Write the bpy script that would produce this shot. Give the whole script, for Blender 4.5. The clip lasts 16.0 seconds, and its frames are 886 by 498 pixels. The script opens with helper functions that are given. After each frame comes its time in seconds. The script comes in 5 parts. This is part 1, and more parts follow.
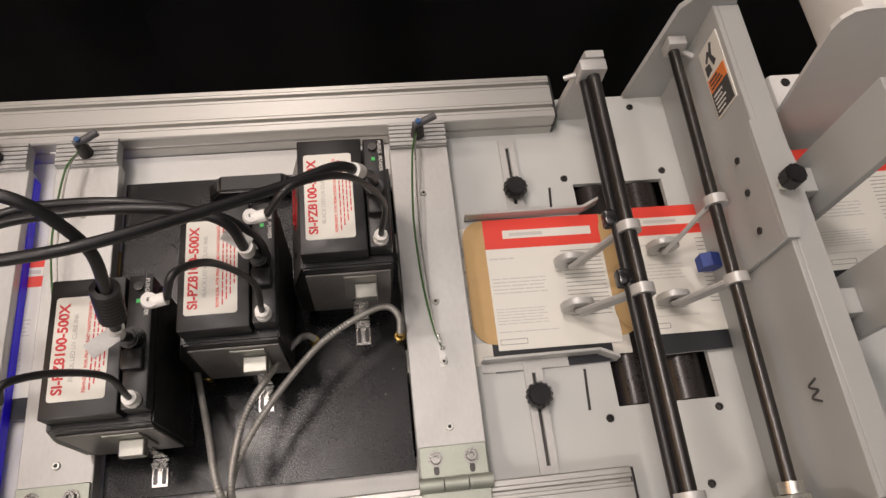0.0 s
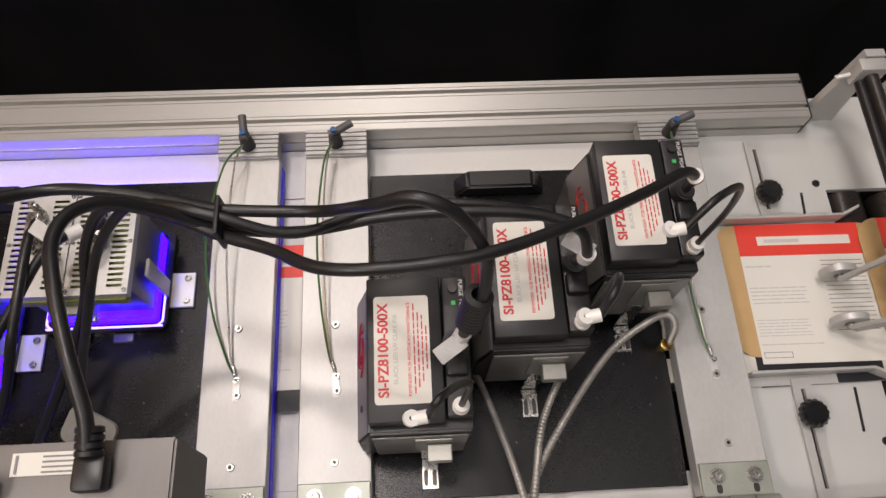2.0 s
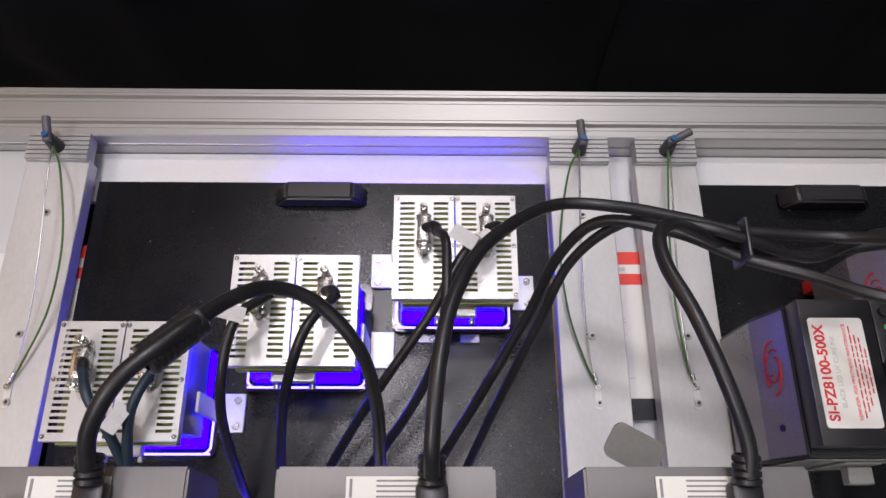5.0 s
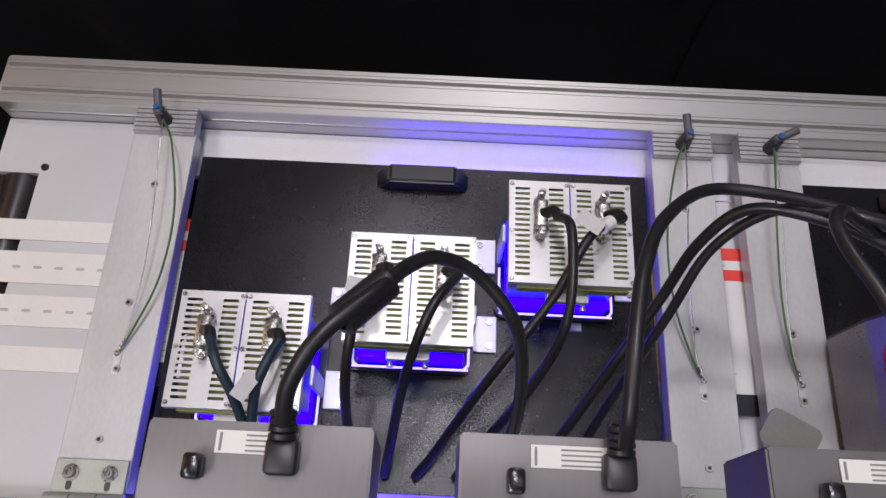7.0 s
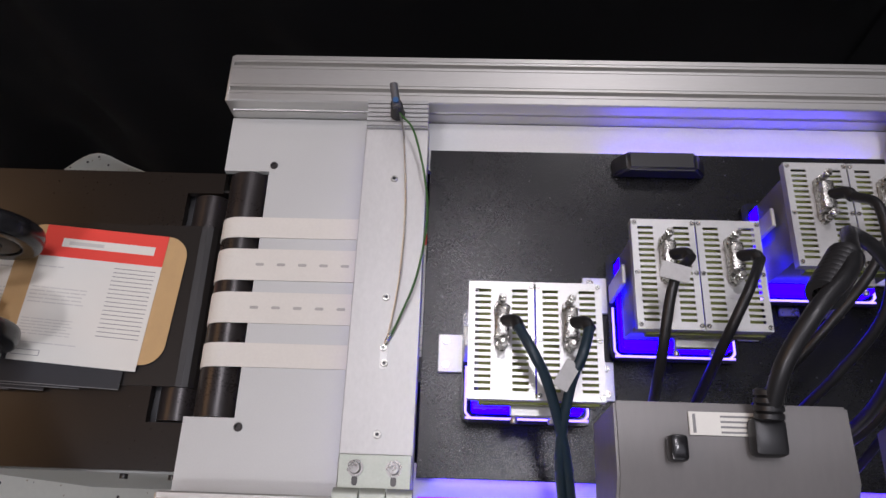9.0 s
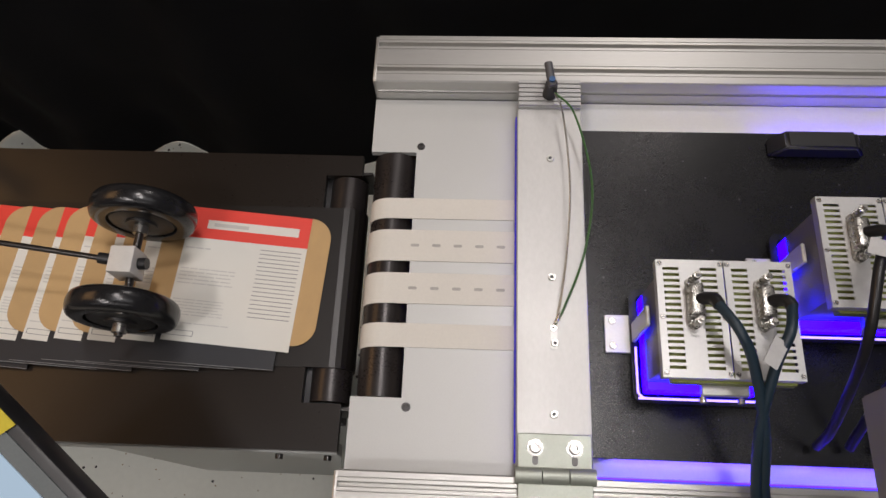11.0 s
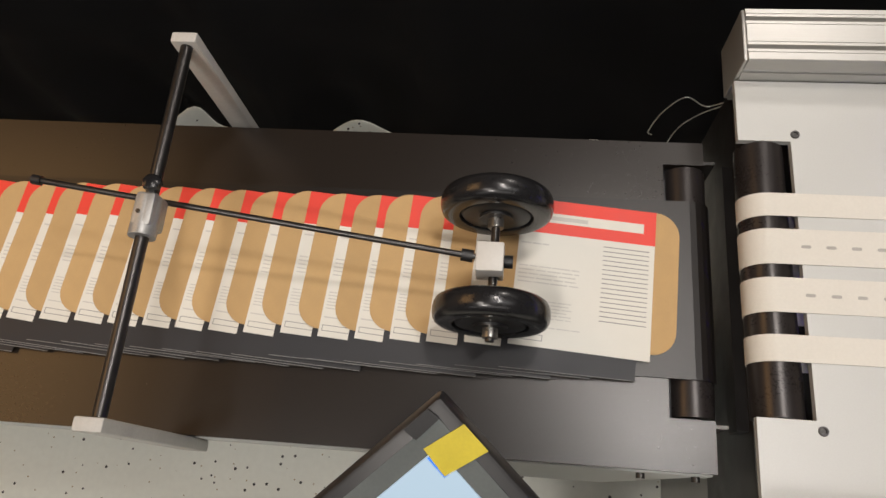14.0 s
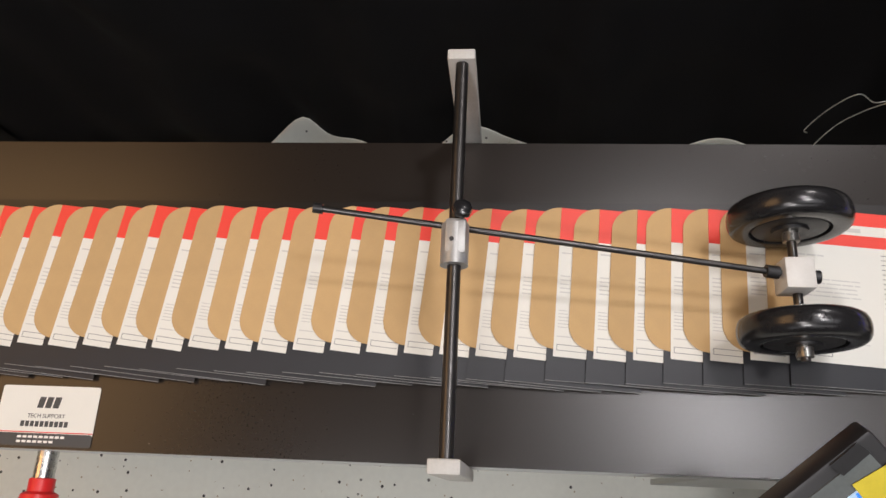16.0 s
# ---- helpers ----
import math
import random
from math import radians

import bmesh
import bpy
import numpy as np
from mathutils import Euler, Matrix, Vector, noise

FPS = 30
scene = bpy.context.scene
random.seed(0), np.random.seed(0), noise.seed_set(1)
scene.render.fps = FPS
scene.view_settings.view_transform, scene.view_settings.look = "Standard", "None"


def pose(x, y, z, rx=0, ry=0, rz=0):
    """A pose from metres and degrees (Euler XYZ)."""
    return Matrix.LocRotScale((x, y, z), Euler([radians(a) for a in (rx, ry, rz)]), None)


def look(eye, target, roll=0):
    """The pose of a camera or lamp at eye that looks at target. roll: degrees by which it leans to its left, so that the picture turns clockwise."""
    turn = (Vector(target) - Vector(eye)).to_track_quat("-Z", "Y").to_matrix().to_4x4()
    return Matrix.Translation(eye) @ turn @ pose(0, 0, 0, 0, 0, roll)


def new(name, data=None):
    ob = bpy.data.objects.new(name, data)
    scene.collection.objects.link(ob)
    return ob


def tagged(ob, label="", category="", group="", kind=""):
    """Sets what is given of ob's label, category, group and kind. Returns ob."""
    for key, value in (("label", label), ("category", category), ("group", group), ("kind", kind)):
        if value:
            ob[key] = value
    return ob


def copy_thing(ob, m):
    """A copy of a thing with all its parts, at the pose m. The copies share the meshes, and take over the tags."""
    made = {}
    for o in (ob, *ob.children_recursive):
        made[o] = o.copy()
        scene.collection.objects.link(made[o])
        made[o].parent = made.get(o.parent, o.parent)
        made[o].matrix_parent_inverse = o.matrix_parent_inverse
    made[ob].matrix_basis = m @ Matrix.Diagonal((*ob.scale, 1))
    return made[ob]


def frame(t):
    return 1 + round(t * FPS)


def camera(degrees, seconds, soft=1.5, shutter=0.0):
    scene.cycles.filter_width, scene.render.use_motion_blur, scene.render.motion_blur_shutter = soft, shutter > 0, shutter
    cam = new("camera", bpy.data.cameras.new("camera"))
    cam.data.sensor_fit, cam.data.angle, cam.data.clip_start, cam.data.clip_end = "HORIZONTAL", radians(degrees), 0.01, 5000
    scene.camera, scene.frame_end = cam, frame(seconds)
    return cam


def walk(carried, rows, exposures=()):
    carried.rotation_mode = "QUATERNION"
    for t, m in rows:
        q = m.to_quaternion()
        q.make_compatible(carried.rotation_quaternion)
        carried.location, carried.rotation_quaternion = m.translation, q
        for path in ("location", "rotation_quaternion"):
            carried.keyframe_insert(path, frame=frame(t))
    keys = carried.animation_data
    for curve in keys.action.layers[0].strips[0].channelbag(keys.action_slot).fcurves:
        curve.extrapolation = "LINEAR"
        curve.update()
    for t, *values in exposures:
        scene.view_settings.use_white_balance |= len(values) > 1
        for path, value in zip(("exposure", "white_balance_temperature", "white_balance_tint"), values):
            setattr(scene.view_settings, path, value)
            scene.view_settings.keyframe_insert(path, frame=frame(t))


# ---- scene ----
cam = camera(63.8, 16.0)
PATH = [
    (0, (-0.09, 0.065, 1.547), (0.121, 0.869, -0.272), 9.2),
    (0.5, (-0.147, 0.068, 1.543), (0.041, 0.876, -0.277), 7.3),
    (1, (-0.221, 0.078, 1.536), (-0.056, 0.877, -0.29), 6.4),
    (1.5, (-0.272, 0.088, 1.528), (-0.143, 0.871, -0.307), 5.2),
    (2, (-0.327, 0.113, 1.519), (-0.241, 0.885, -0.324), 3.7),
    (2.5, (-0.381, 0.134, 1.515), (-0.324, 0.908, -0.329), 2.8),
    (3, (-0.426, 0.144, 1.518), (-0.402, 0.887, -0.339), 1.5),
    (3.5, (-0.462, 0.14, 1.526), (-0.447, 0.866, -0.338), 1.5),
    (4, (-0.524, 0.147, 1.521), (-0.518, 0.877, -0.341), 1.2),
    (4.5, (-0.628, 0.149, 1.528), (-0.553, 0.882, -0.332), 6.2),
    (4.8, (-0.651, 0.151, 1.522), (-0.625, 0.876, -0.342), 2.2),
    (5, (-0.68, 0.146, 1.521), (-0.652, 0.878, -0.34), 2.3),
    (5.2, (-0.703, 0.142, 1.517), (-0.682, 0.879, -0.342), 1.6),
    (7.3, (-0.813, 0.125, 1.514), (-0.814, 0.864, -0.345), 2.8),
    (7.5, (-0.842, 0.125, 1.513), (-0.855, 0.873, -0.342), 1.6),
    (8, (-0.942, 0.128, 1.508), (-0.981, 0.877, -0.346), -1.2),
    (8.2, (-0.975, 0.126, 1.505), (-1.02, 0.875, -0.349), -2.0),
    (10.3, (-1.07, 0.079, 1.496), (-1.154, 0.817, -0.361), -4.2),
    (10.5, (-1.094, 0.086, 1.495), (-1.184, 0.819, -0.363), -4.9),
    (11, (-1.185, 0.089, 1.494), (-1.289, 0.817, -0.366), -6.2),
    (11.5, (-1.27, 0.081, 1.491), (-1.385, 0.805, -0.37), -7.6),
    (12, (-1.34, 0.073, 1.488), (-1.478, 0.786, -0.376), -9.3),
    (12.5, (-1.381, 0.075, 1.49), (-1.526, 0.783, -0.375), -8.7),
    (13, (-1.391, 0.108, 1.462), (-1.548, 0.798, -0.409), -8.9),
    (13.5, (-1.453, 0.13, 1.447), (-1.622, 0.799, -0.43), -10.1),
    (14, (-1.541, 0.117, 1.449), (-1.747, 0.779, -0.427), -13.6),
    (14.5, (-1.635, 0.098, 1.451), (-1.844, 0.747, -0.43), -15.1),
    (15, (-1.717, 0.081, 1.453), (-1.919, 0.733, -0.427), -15.5),
    (15.5, (-1.772, 0.092, 1.456), (-1.969, 0.747, -0.423), -15.3),
    (16, (-1.834, 0.131, 1.456), (-2.025, 0.785, -0.425), -14.6),
]
LIGHTING = [(0.0, -1.86, 6200, 9), (2.0, -1.90, 6050, 9), (3.5, -1.92, 5850, 10), (5.0, -1.94, 5500, 11), (8.0, -2.22, 5350, 11), (10.5, -2.34, 5500, 9), (11.6, -2.32, 6000, 3), (13.0, -2.26, 5950, 3), (14.5, -1.84, 5850, 3), (16.0, -1.78, 5600, 5)]
walk(cam, [(t, look(eye, target, roll)) for t, eye, target, roll in PATH], LIGHTING)

# ---- light ----
world = bpy.data.worlds.new("hall")
world.use_nodes = True
scene.world = world
world.node_tree.nodes["Background"].inputs[0].default_value = (1.0, 0.93, 0.86, 1)
world.node_tree.nodes["Background"].inputs[1].default_value = 0.12


def area(name, eye, target, sx, sy, power, colour):
    d = bpy.data.lights.new(name, "AREA")
    d.shape, d.size, d.size_y, d.energy, d.color = "RECTANGLE", sx, sy, power, colour
    ob = new(name, d)
    ob.matrix_world = look(eye, target)
    return ob


area("hall_spot", (-0.4, 2.3, 3.0), (-0.8, 0.3, 0.75), 0.4, 0.3, 40, (1.0, 0.83, 0.72))
area("hall_spot", (-1.0, 1.25, 4.0), (-0.8, 0.4, 0.75), 0.2, 0.16, 100, (1.0, 0.83, 0.73))
area("hall_spot", (-0.70, 0.56, 4.0), (-0.72, 0.35, 0.75), 0.40, 0.26, 90, (1.0, 0.85, 0.76))
area("hall_panel", (0.9, 2.9, 4.1), (0.9, 2.7, 0.0), 3.6, 1.2, 36, (1.0, 0.85, 0.76))
area("hall_panel_mid", (-0.1, 0.20, 4.12), (-0.1, 0.20, 0.0), 2.8, 1.1, 62, (1.0, 0.87, 0.80))
area("hall_panel_warm", (-5.3, 1.0, 4.1), (-5.3, 1.0, 0.0), 2.8, 2.5, 240, (1.0, 0.51, 0.185))
area("hall_spot", (-2.6, -0.5, 4.0), (-2.2, 0.0, 0.0), 0.5, 0.4, 60, (1.0, 0.83, 0.72))
area("hall_spot", (-2.2, -1.3, 4.0), (-2.1, -0.2, 0.0), 0.3, 0.25, 150, (1.0, 0.84, 0.74))
area("hall_panel_side", (-4.2, -3.6, 4.1), (-4.2, -3.6, 0.0), 1.8, 1.5, 45, (1.0, 0.88, 0.80))
area("hall_panel_front", (-1.0, -2.2, 4.1), (-1.0, -1.6, 0.0), 4.0, 1.4, 112, (1.0, 0.86, 0.77))


# ---- materials ----
def mat(name, colour, rough=0.5, metal=0.0, vary=0.12, scale=30.0, bump=0.0, fine=400.0, stretch=(1, 1, 1), coat=0.0, spread=0.0, swing=0.08):
    m = bpy.data.materials.new(name)
    m.use_nodes = True
    t = m.node_tree
    b = t.nodes["Principled BSDF"]
    tc = t.nodes.new("ShaderNodeTexCoord")
    mp = t.nodes.new("ShaderNodeMapping")
    mp.inputs["Scale"].default_value = stretch
    t.links.new(tc.outputs["Object"], mp.inputs[0])
    n1 = t.nodes.new("ShaderNodeTexNoise")
    n1.inputs["Scale"].default_value, n1.inputs["Detail"].default_value = scale, 5
    n2 = t.nodes.new("ShaderNodeTexNoise")
    n2.inputs["Scale"].default_value, n2.inputs["Detail"].default_value = fine, 3
    t.links.new(mp.outputs[0], n1.inputs[0])
    t.links.new(mp.outputs[0], n2.inputs[0])
    add = t.nodes.new("ShaderNodeMath")
    add.operation = "MULTIPLY_ADD"
    add.inputs[1].default_value = 0.4
    t.links.new(n2.outputs[0], add.inputs[0])
    half = t.nodes.new("ShaderNodeMath")
    half.operation = "MULTIPLY"
    half.inputs[1].default_value = 0.6
    t.links.new(n1.outputs[0], half.inputs[0])
    t.links.new(half.outputs[0], add.inputs[2])
    ramp = t.nodes.new("ShaderNodeMapRange")
    ramp.inputs["From Min"].default_value, ramp.inputs["From Max"].default_value = 0.3, 0.7
    ramp.inputs["To Min"].default_value, ramp.inputs["To Max"].default_value = 1 - vary, 1 + vary
    t.links.new(add.outputs[0], ramp.inputs[0])
    fac = ramp.outputs[0]
    if spread:
        oi = t.nodes.new("ShaderNodeObjectInfo")
        sp = t.nodes.new("ShaderNodeMapRange")
        sp.inputs["To Min"].default_value, sp.inputs["To Max"].default_value = 1 - spread, 1 + spread
        t.links.new(oi.outputs["Random"], sp.inputs[0])
        mu = t.nodes.new("ShaderNodeMath")
        mu.operation = "MULTIPLY"
        t.links.new(fac, mu.inputs[0])
        t.links.new(sp.outputs[0], mu.inputs[1])
        fac = mu.outputs[0]
    sc = t.nodes.new("ShaderNodeVectorMath")
    sc.operation = "SCALE"
    sc.inputs[0].default_value = colour
    t.links.new(fac, sc.inputs["Scale"])
    t.links.new(sc.outputs[0], b.inputs["Base Color"])
    rr = t.nodes.new("ShaderNodeMapRange")
    rr.inputs["From Min"].default_value, rr.inputs["From Max"].default_value = 0.3, 0.7
    rr.inputs["To Min"].default_value, rr.inputs["To Max"].default_value = max(0.02, rough - swing), min(1, rough + swing)
    t.links.new(add.outputs[0], rr.inputs[0])
    t.links.new(rr.outputs[0], b.inputs["Roughness"])
    b.inputs["Metallic"].default_value = metal
    b.inputs["Coat Weight"].default_value = coat
    if bump:
        bp = t.nodes.new("ShaderNodeBump")
        bp.inputs["Strength"].default_value, bp.inputs["Distance"].default_value = bump, 0.001
        t.links.new(add.outputs[0], bp.inputs["Height"])
        t.links.new(bp.outputs[0], b.inputs["Normal"])
    return m


def glow(name, colour, strength):
    m = bpy.data.materials.new(name)
    m.use_nodes = True
    b = m.node_tree.nodes["Principled BSDF"]
    b.inputs["Base Color"].default_value = (*colour, 1)
    b.inputs["Emission Color"].default_value = (*colour, 1)
    b.inputs["Emission Strength"].default_value = strength
    return m


def ridged(m, scale, strength, axis="X"):
    """Fine parallel ridges added to a material's relief."""
    t = m.node_tree
    tc = t.nodes.new("ShaderNodeTexCoord")
    w = t.nodes.new("ShaderNodeTexWave")
    w.bands_direction = axis
    w.inputs["Scale"].default_value, w.inputs["Distortion"].default_value = scale, 0.4
    t.links.new(tc.outputs["Object"], w.inputs[0])
    bp = t.nodes.new("ShaderNodeBump")
    bp.inputs["Strength"].default_value, bp.inputs["Distance"].default_value = strength, 0.0006
    t.links.new(w.outputs[1], bp.inputs["Height"])
    t.links.new(bp.outputs[0], t.nodes["Principled BSDF"].inputs["Normal"])
    return m


ALU = mat("anodised_aluminium", (0.52, 0.515, 0.49), 0.42, 0.75, 0.06, 6, 0.05, 500, (0.15, 1, 1))
BARM = mat("milled_aluminium", (0.54, 0.54, 0.525), 0.43, 0.32, 0.09, 22, 0.03, 300, (1, 0.5, 1))
STEEL = mat("bright_steel", (0.68, 0.67, 0.64), 0.25, 1.0, 0.12, 60, 0.05)
ZINC = mat("zinc_plated_steel", (0.62, 0.62, 0.58), 0.33, 0.9, 0.25, 50, 0.1)
PAINT = mat("light_grey_paint", (0.52, 0.535, 0.52), 0.5, 0.0, 0.05, 8, 0.05, 700)
PAINTD = mat("grey_enamel", (0.42, 0.43, 0.42), 0.45, 0.1, 0.05, 8, 0.05, 700)
WELL = mat("white_bed", (0.70, 0.70, 0.68), 0.5, 0.0, 0.05, 8)
DARK = ridged(mat("black_ribbed_plate", (0.0042, 0.0042, 0.0048), 0.27, 0.0, 0.4, 9, 0.1, 500, swing=0.04), 210.0, 0.07, "Y")
BLACK = mat("black_plastic", (0.014, 0.014, 0.015), 0.40, 0.0, 0.2, 40, 0.08, 900)
GLOSSB = mat("black_gloss", (0.012, 0.012, 0.013), 0.22, 0.0, 0.2, 30, 0.05)
CABLE = mat("black_cable_jacket", (0.014, 0.014, 0.015), 0.38, 0.0, 0.2, 60, 0.1)
RUBBER = mat("black_tyre_rubber", (0.015, 0.015, 0.016), 0.23, 0.0, 0.15, 12, 0.0, 200, swing=0.03)
ROLLER = mat("dark_roller", (0.03, 0.026, 0.025), 0.3, 0.3, 0.2, 20, 0.0)
SHAFT = mat("blackened_steel_shaft", (0.075, 0.072, 0.07), 0.34, 0.85, 0.15, 20, 0.0, 200)
BELT = mat("cream_belt", (0.68, 0.66, 0.60), 0.6, 0.0, 0.05, 15, 0.08)
OUTP = mat("satin_outfeed_plate", (0.53, 0.54, 0.525), 0.42, 0.12, 0.05, 8, 0.03, 600)
DECK = mat("dark_brown_deck", (0.015, 0.0115, 0.009), 0.29, 0.0, 0.12, 2, 0.0, 300, swing=0.02)
FABRIC = mat("black_drape", (0.0105, 0.0105, 0.0122), 0.8, 0.0, 0.3, 5, 0.3, 900)
KRAFT = mat("kraft_board", (0.50, 0.335, 0.15), 0.75, 0.0, 0.07, 40, 0.1, 900, spread=0.05)
PAPER = mat("white_paper", (0.73, 0.72, 0.66), 0.6, 0.0, 0.03, 20, 0.03, 900, spread=0.03)
RED = mat("red_print", (0.74, 0.055, 0.035), 0.5, 0.0, 0.04, 20)
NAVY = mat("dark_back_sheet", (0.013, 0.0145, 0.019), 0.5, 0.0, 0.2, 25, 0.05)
GREYP = mat("grey_print", (0.50, 0.50, 0.48), 0.6, 0.0, 0.08, 30)
INKP = mat("dark_print", (0.06, 0.06, 0.06), 0.6, 0.0, 0.1, 30)
WHITEP = mat("white_plastic", (0.78, 0.77, 0.74), 0.35, 0.0, 0.04, 40)
BRASS = mat("brass", (0.62, 0.42, 0.12), 0.3, 1.0, 0.15, 80)
GREEN = mat("green_wire", (0.05, 0.13, 0.03), 0.4, 0.0, 0.15, 60)
BLUE = mat("blue_plastic", (0.025, 0.09, 0.24), 0.4, 0.0, 0.1, 60)
NAVYBLUE = mat("blue_rubber", (0.03, 0.06, 0.28), 0.5, 0.0, 0.1, 60)
YELLOW = mat("yellow_tape", (0.60, 0.50, 0.03), 0.45, 0.0, 0.08, 60)
REDP = mat("red_plastic", (0.62, 0.02, 0.02), 0.35, 0.0, 0.06, 40)
ORANGE = mat("orange_print", (0.75, 0.22, 0.05), 0.5, 0.0, 0.05, 40)
BOXM = mat("brushed_grey_case", (0.18, 0.172, 0.165), 0.48, 0.6, 0.1, 10, 0.06, 300, (1, 0.2, 1))
BODYM = mat("lamp_body_metal", (0.33, 0.33, 0.30), 0.4, 0.6, 0.1, 20, 0.05)
COVER = mat("perforated_cover_metal", (0.60, 0.60, 0.585), 0.38, 0.55, 0.06, 20, 0.04)
OLIVE = mat("olive_board", (0.22, 0.25, 0.05), 0.5, 0.0, 0.15, 60)
HINGE = mat("greenish_steel_hinge", (0.40, 0.425, 0.37), 0.46, 0.6, 0.12, 40, 0.05)
TEALC = mat("dark_blue_cable", (0.015, 0.03, 0.045), 0.45, 0.0, 0.2, 60)
# UV: added glow along the front rail's foot, where no lamp sits
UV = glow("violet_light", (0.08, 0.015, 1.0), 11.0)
UVHOT = glow("violet_tube", (0.45, 0.28, 1.0), 12.0)
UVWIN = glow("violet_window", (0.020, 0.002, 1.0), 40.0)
# UVGAP: unseen emitters added to throw violet onto rails and bed strips
UVGAP = glow("added_violet_spill", (0.07, 0.018, 1.0), 125.0)
# UVEDGE: dim glow standing for lamp light on bar sides and in cover gaps
UVEDGE = glow("violet_edge", (0.03, 0.006, 1.0), 0.04)
EMBLEM = mat("dark_red_print", (0.36, 0.016, 0.02), 0.5, 0.0, 0.2, 60)
GLINT = mat("dark_glossy_metal", (0.30, 0.29, 0.28), 0.42, 0.5, 0.3, 25, 0.08)
RULE = mat("rule_print", (0.22, 0.22, 0.22), 0.6, 0.0, 0.1, 30)
FAINT = mat("faint_print", (0.56, 0.55, 0.52), 0.6, 0.0, 0.06, 30)
BRKT = mat("pale_bracket_metal", (0.66, 0.66, 0.64), 0.4, 0.4, 0.08, 30, 0.05)
COLLAR = mat("turned_steel", (0.36, 0.35, 0.33), 0.3, 0.9, 0.15, 40)
HOSEM = mat("braided_steel_hose", (0.40, 0.39, 0.36), 0.5, 0.6, 0.2, 200, 0.1, 900)
SIDEM = mat("satin_side_metal", (0.21, 0.20, 0.19), 0.34, 0.5, 0.2, 12, 0.03)
for m, level in ((DARK, 0.36), (DECK, 0.54), (FABRIC, 0.22)):
    m.node_tree.nodes["Principled BSDF"].inputs["Specular IOR Level"].default_value = level
LED = glow("green_led", (0.05, 0.35, 0.08), 1.0)
CLAMPM = mat("grooved_clamp_steel", (0.42, 0.42, 0.41), 0.45, 0.5, 0.15, 50)
SLOT = mat("belt_slot_shade", (0.40, 0.39, 0.36), 0.7)
INKRED = mat("deep_red_print", (0.58, 0.03, 0.035), 0.5, 0.0, 0.05, 30)
NICKEL = mat("dull_nickel_plug", (0.40, 0.39, 0.36), 0.28, 0.9, 0.45, 220, 0.3, 900)


def speckled():
    m = mat("speckled_floor", (0.70, 0.72, 0.66), 0.55, 0.0, 0.06, 3, 0.05, 80)
    t = m.node_tree
    b = t.nodes["Principled BSDF"]
    base = b.inputs["Base Color"].links[0].from_socket
    tc = t.nodes.new("ShaderNodeTexCoord")
    last = base
    for sc, cut, col in ((44, 0.135, (0.04, 0.04, 0.04, 1)), (20, 0.052, (0.04, 0.04, 0.04, 1)), (60, 0.10, (0.33, 0.27, 0.16, 1))):
        v = t.nodes.new("ShaderNodeTexVoronoi")
        v.inputs["Scale"].default_value = sc
        v.inputs["Randomness"].default_value = 1
        t.links.new(tc.outputs["Object"], v.inputs["Vector"])
        lt = t.nodes.new("ShaderNodeMath")
        lt.operation = "LESS_THAN"
        lt.inputs[1].default_value = cut
        t.links.new(v.outputs["Distance"], lt.inputs[0])
        wn = t.nodes.new("ShaderNodeMath")
        wn.operation = "GREATER_THAN"
        wn.inputs[1].default_value = 0.38
        sep = t.nodes.new("ShaderNodeSeparateColor")
        t.links.new(v.outputs["Color"], sep.inputs[0])
        t.links.new(sep.outputs[0], wn.inputs[0])
        mu = t.nodes.new("ShaderNodeMath")
        mu.operation = "MULTIPLY"
        t.links.new(lt.outputs[0], mu.inputs[0])
        t.links.new(wn.outputs[0], mu.inputs[1])
        mx = t.nodes.new("ShaderNodeMix")
        mx.data_type = "RGBA"
        t.links.new(mu.outputs[0], mx.inputs["Factor"])
        t.links.new(last, mx.inputs["A"])
        mx.inputs["B"].default_value = col
        last = mx.outputs["Result"]
    t.links.new(last, b.inputs["Base Color"])
    return m


FLOORM = speckled()


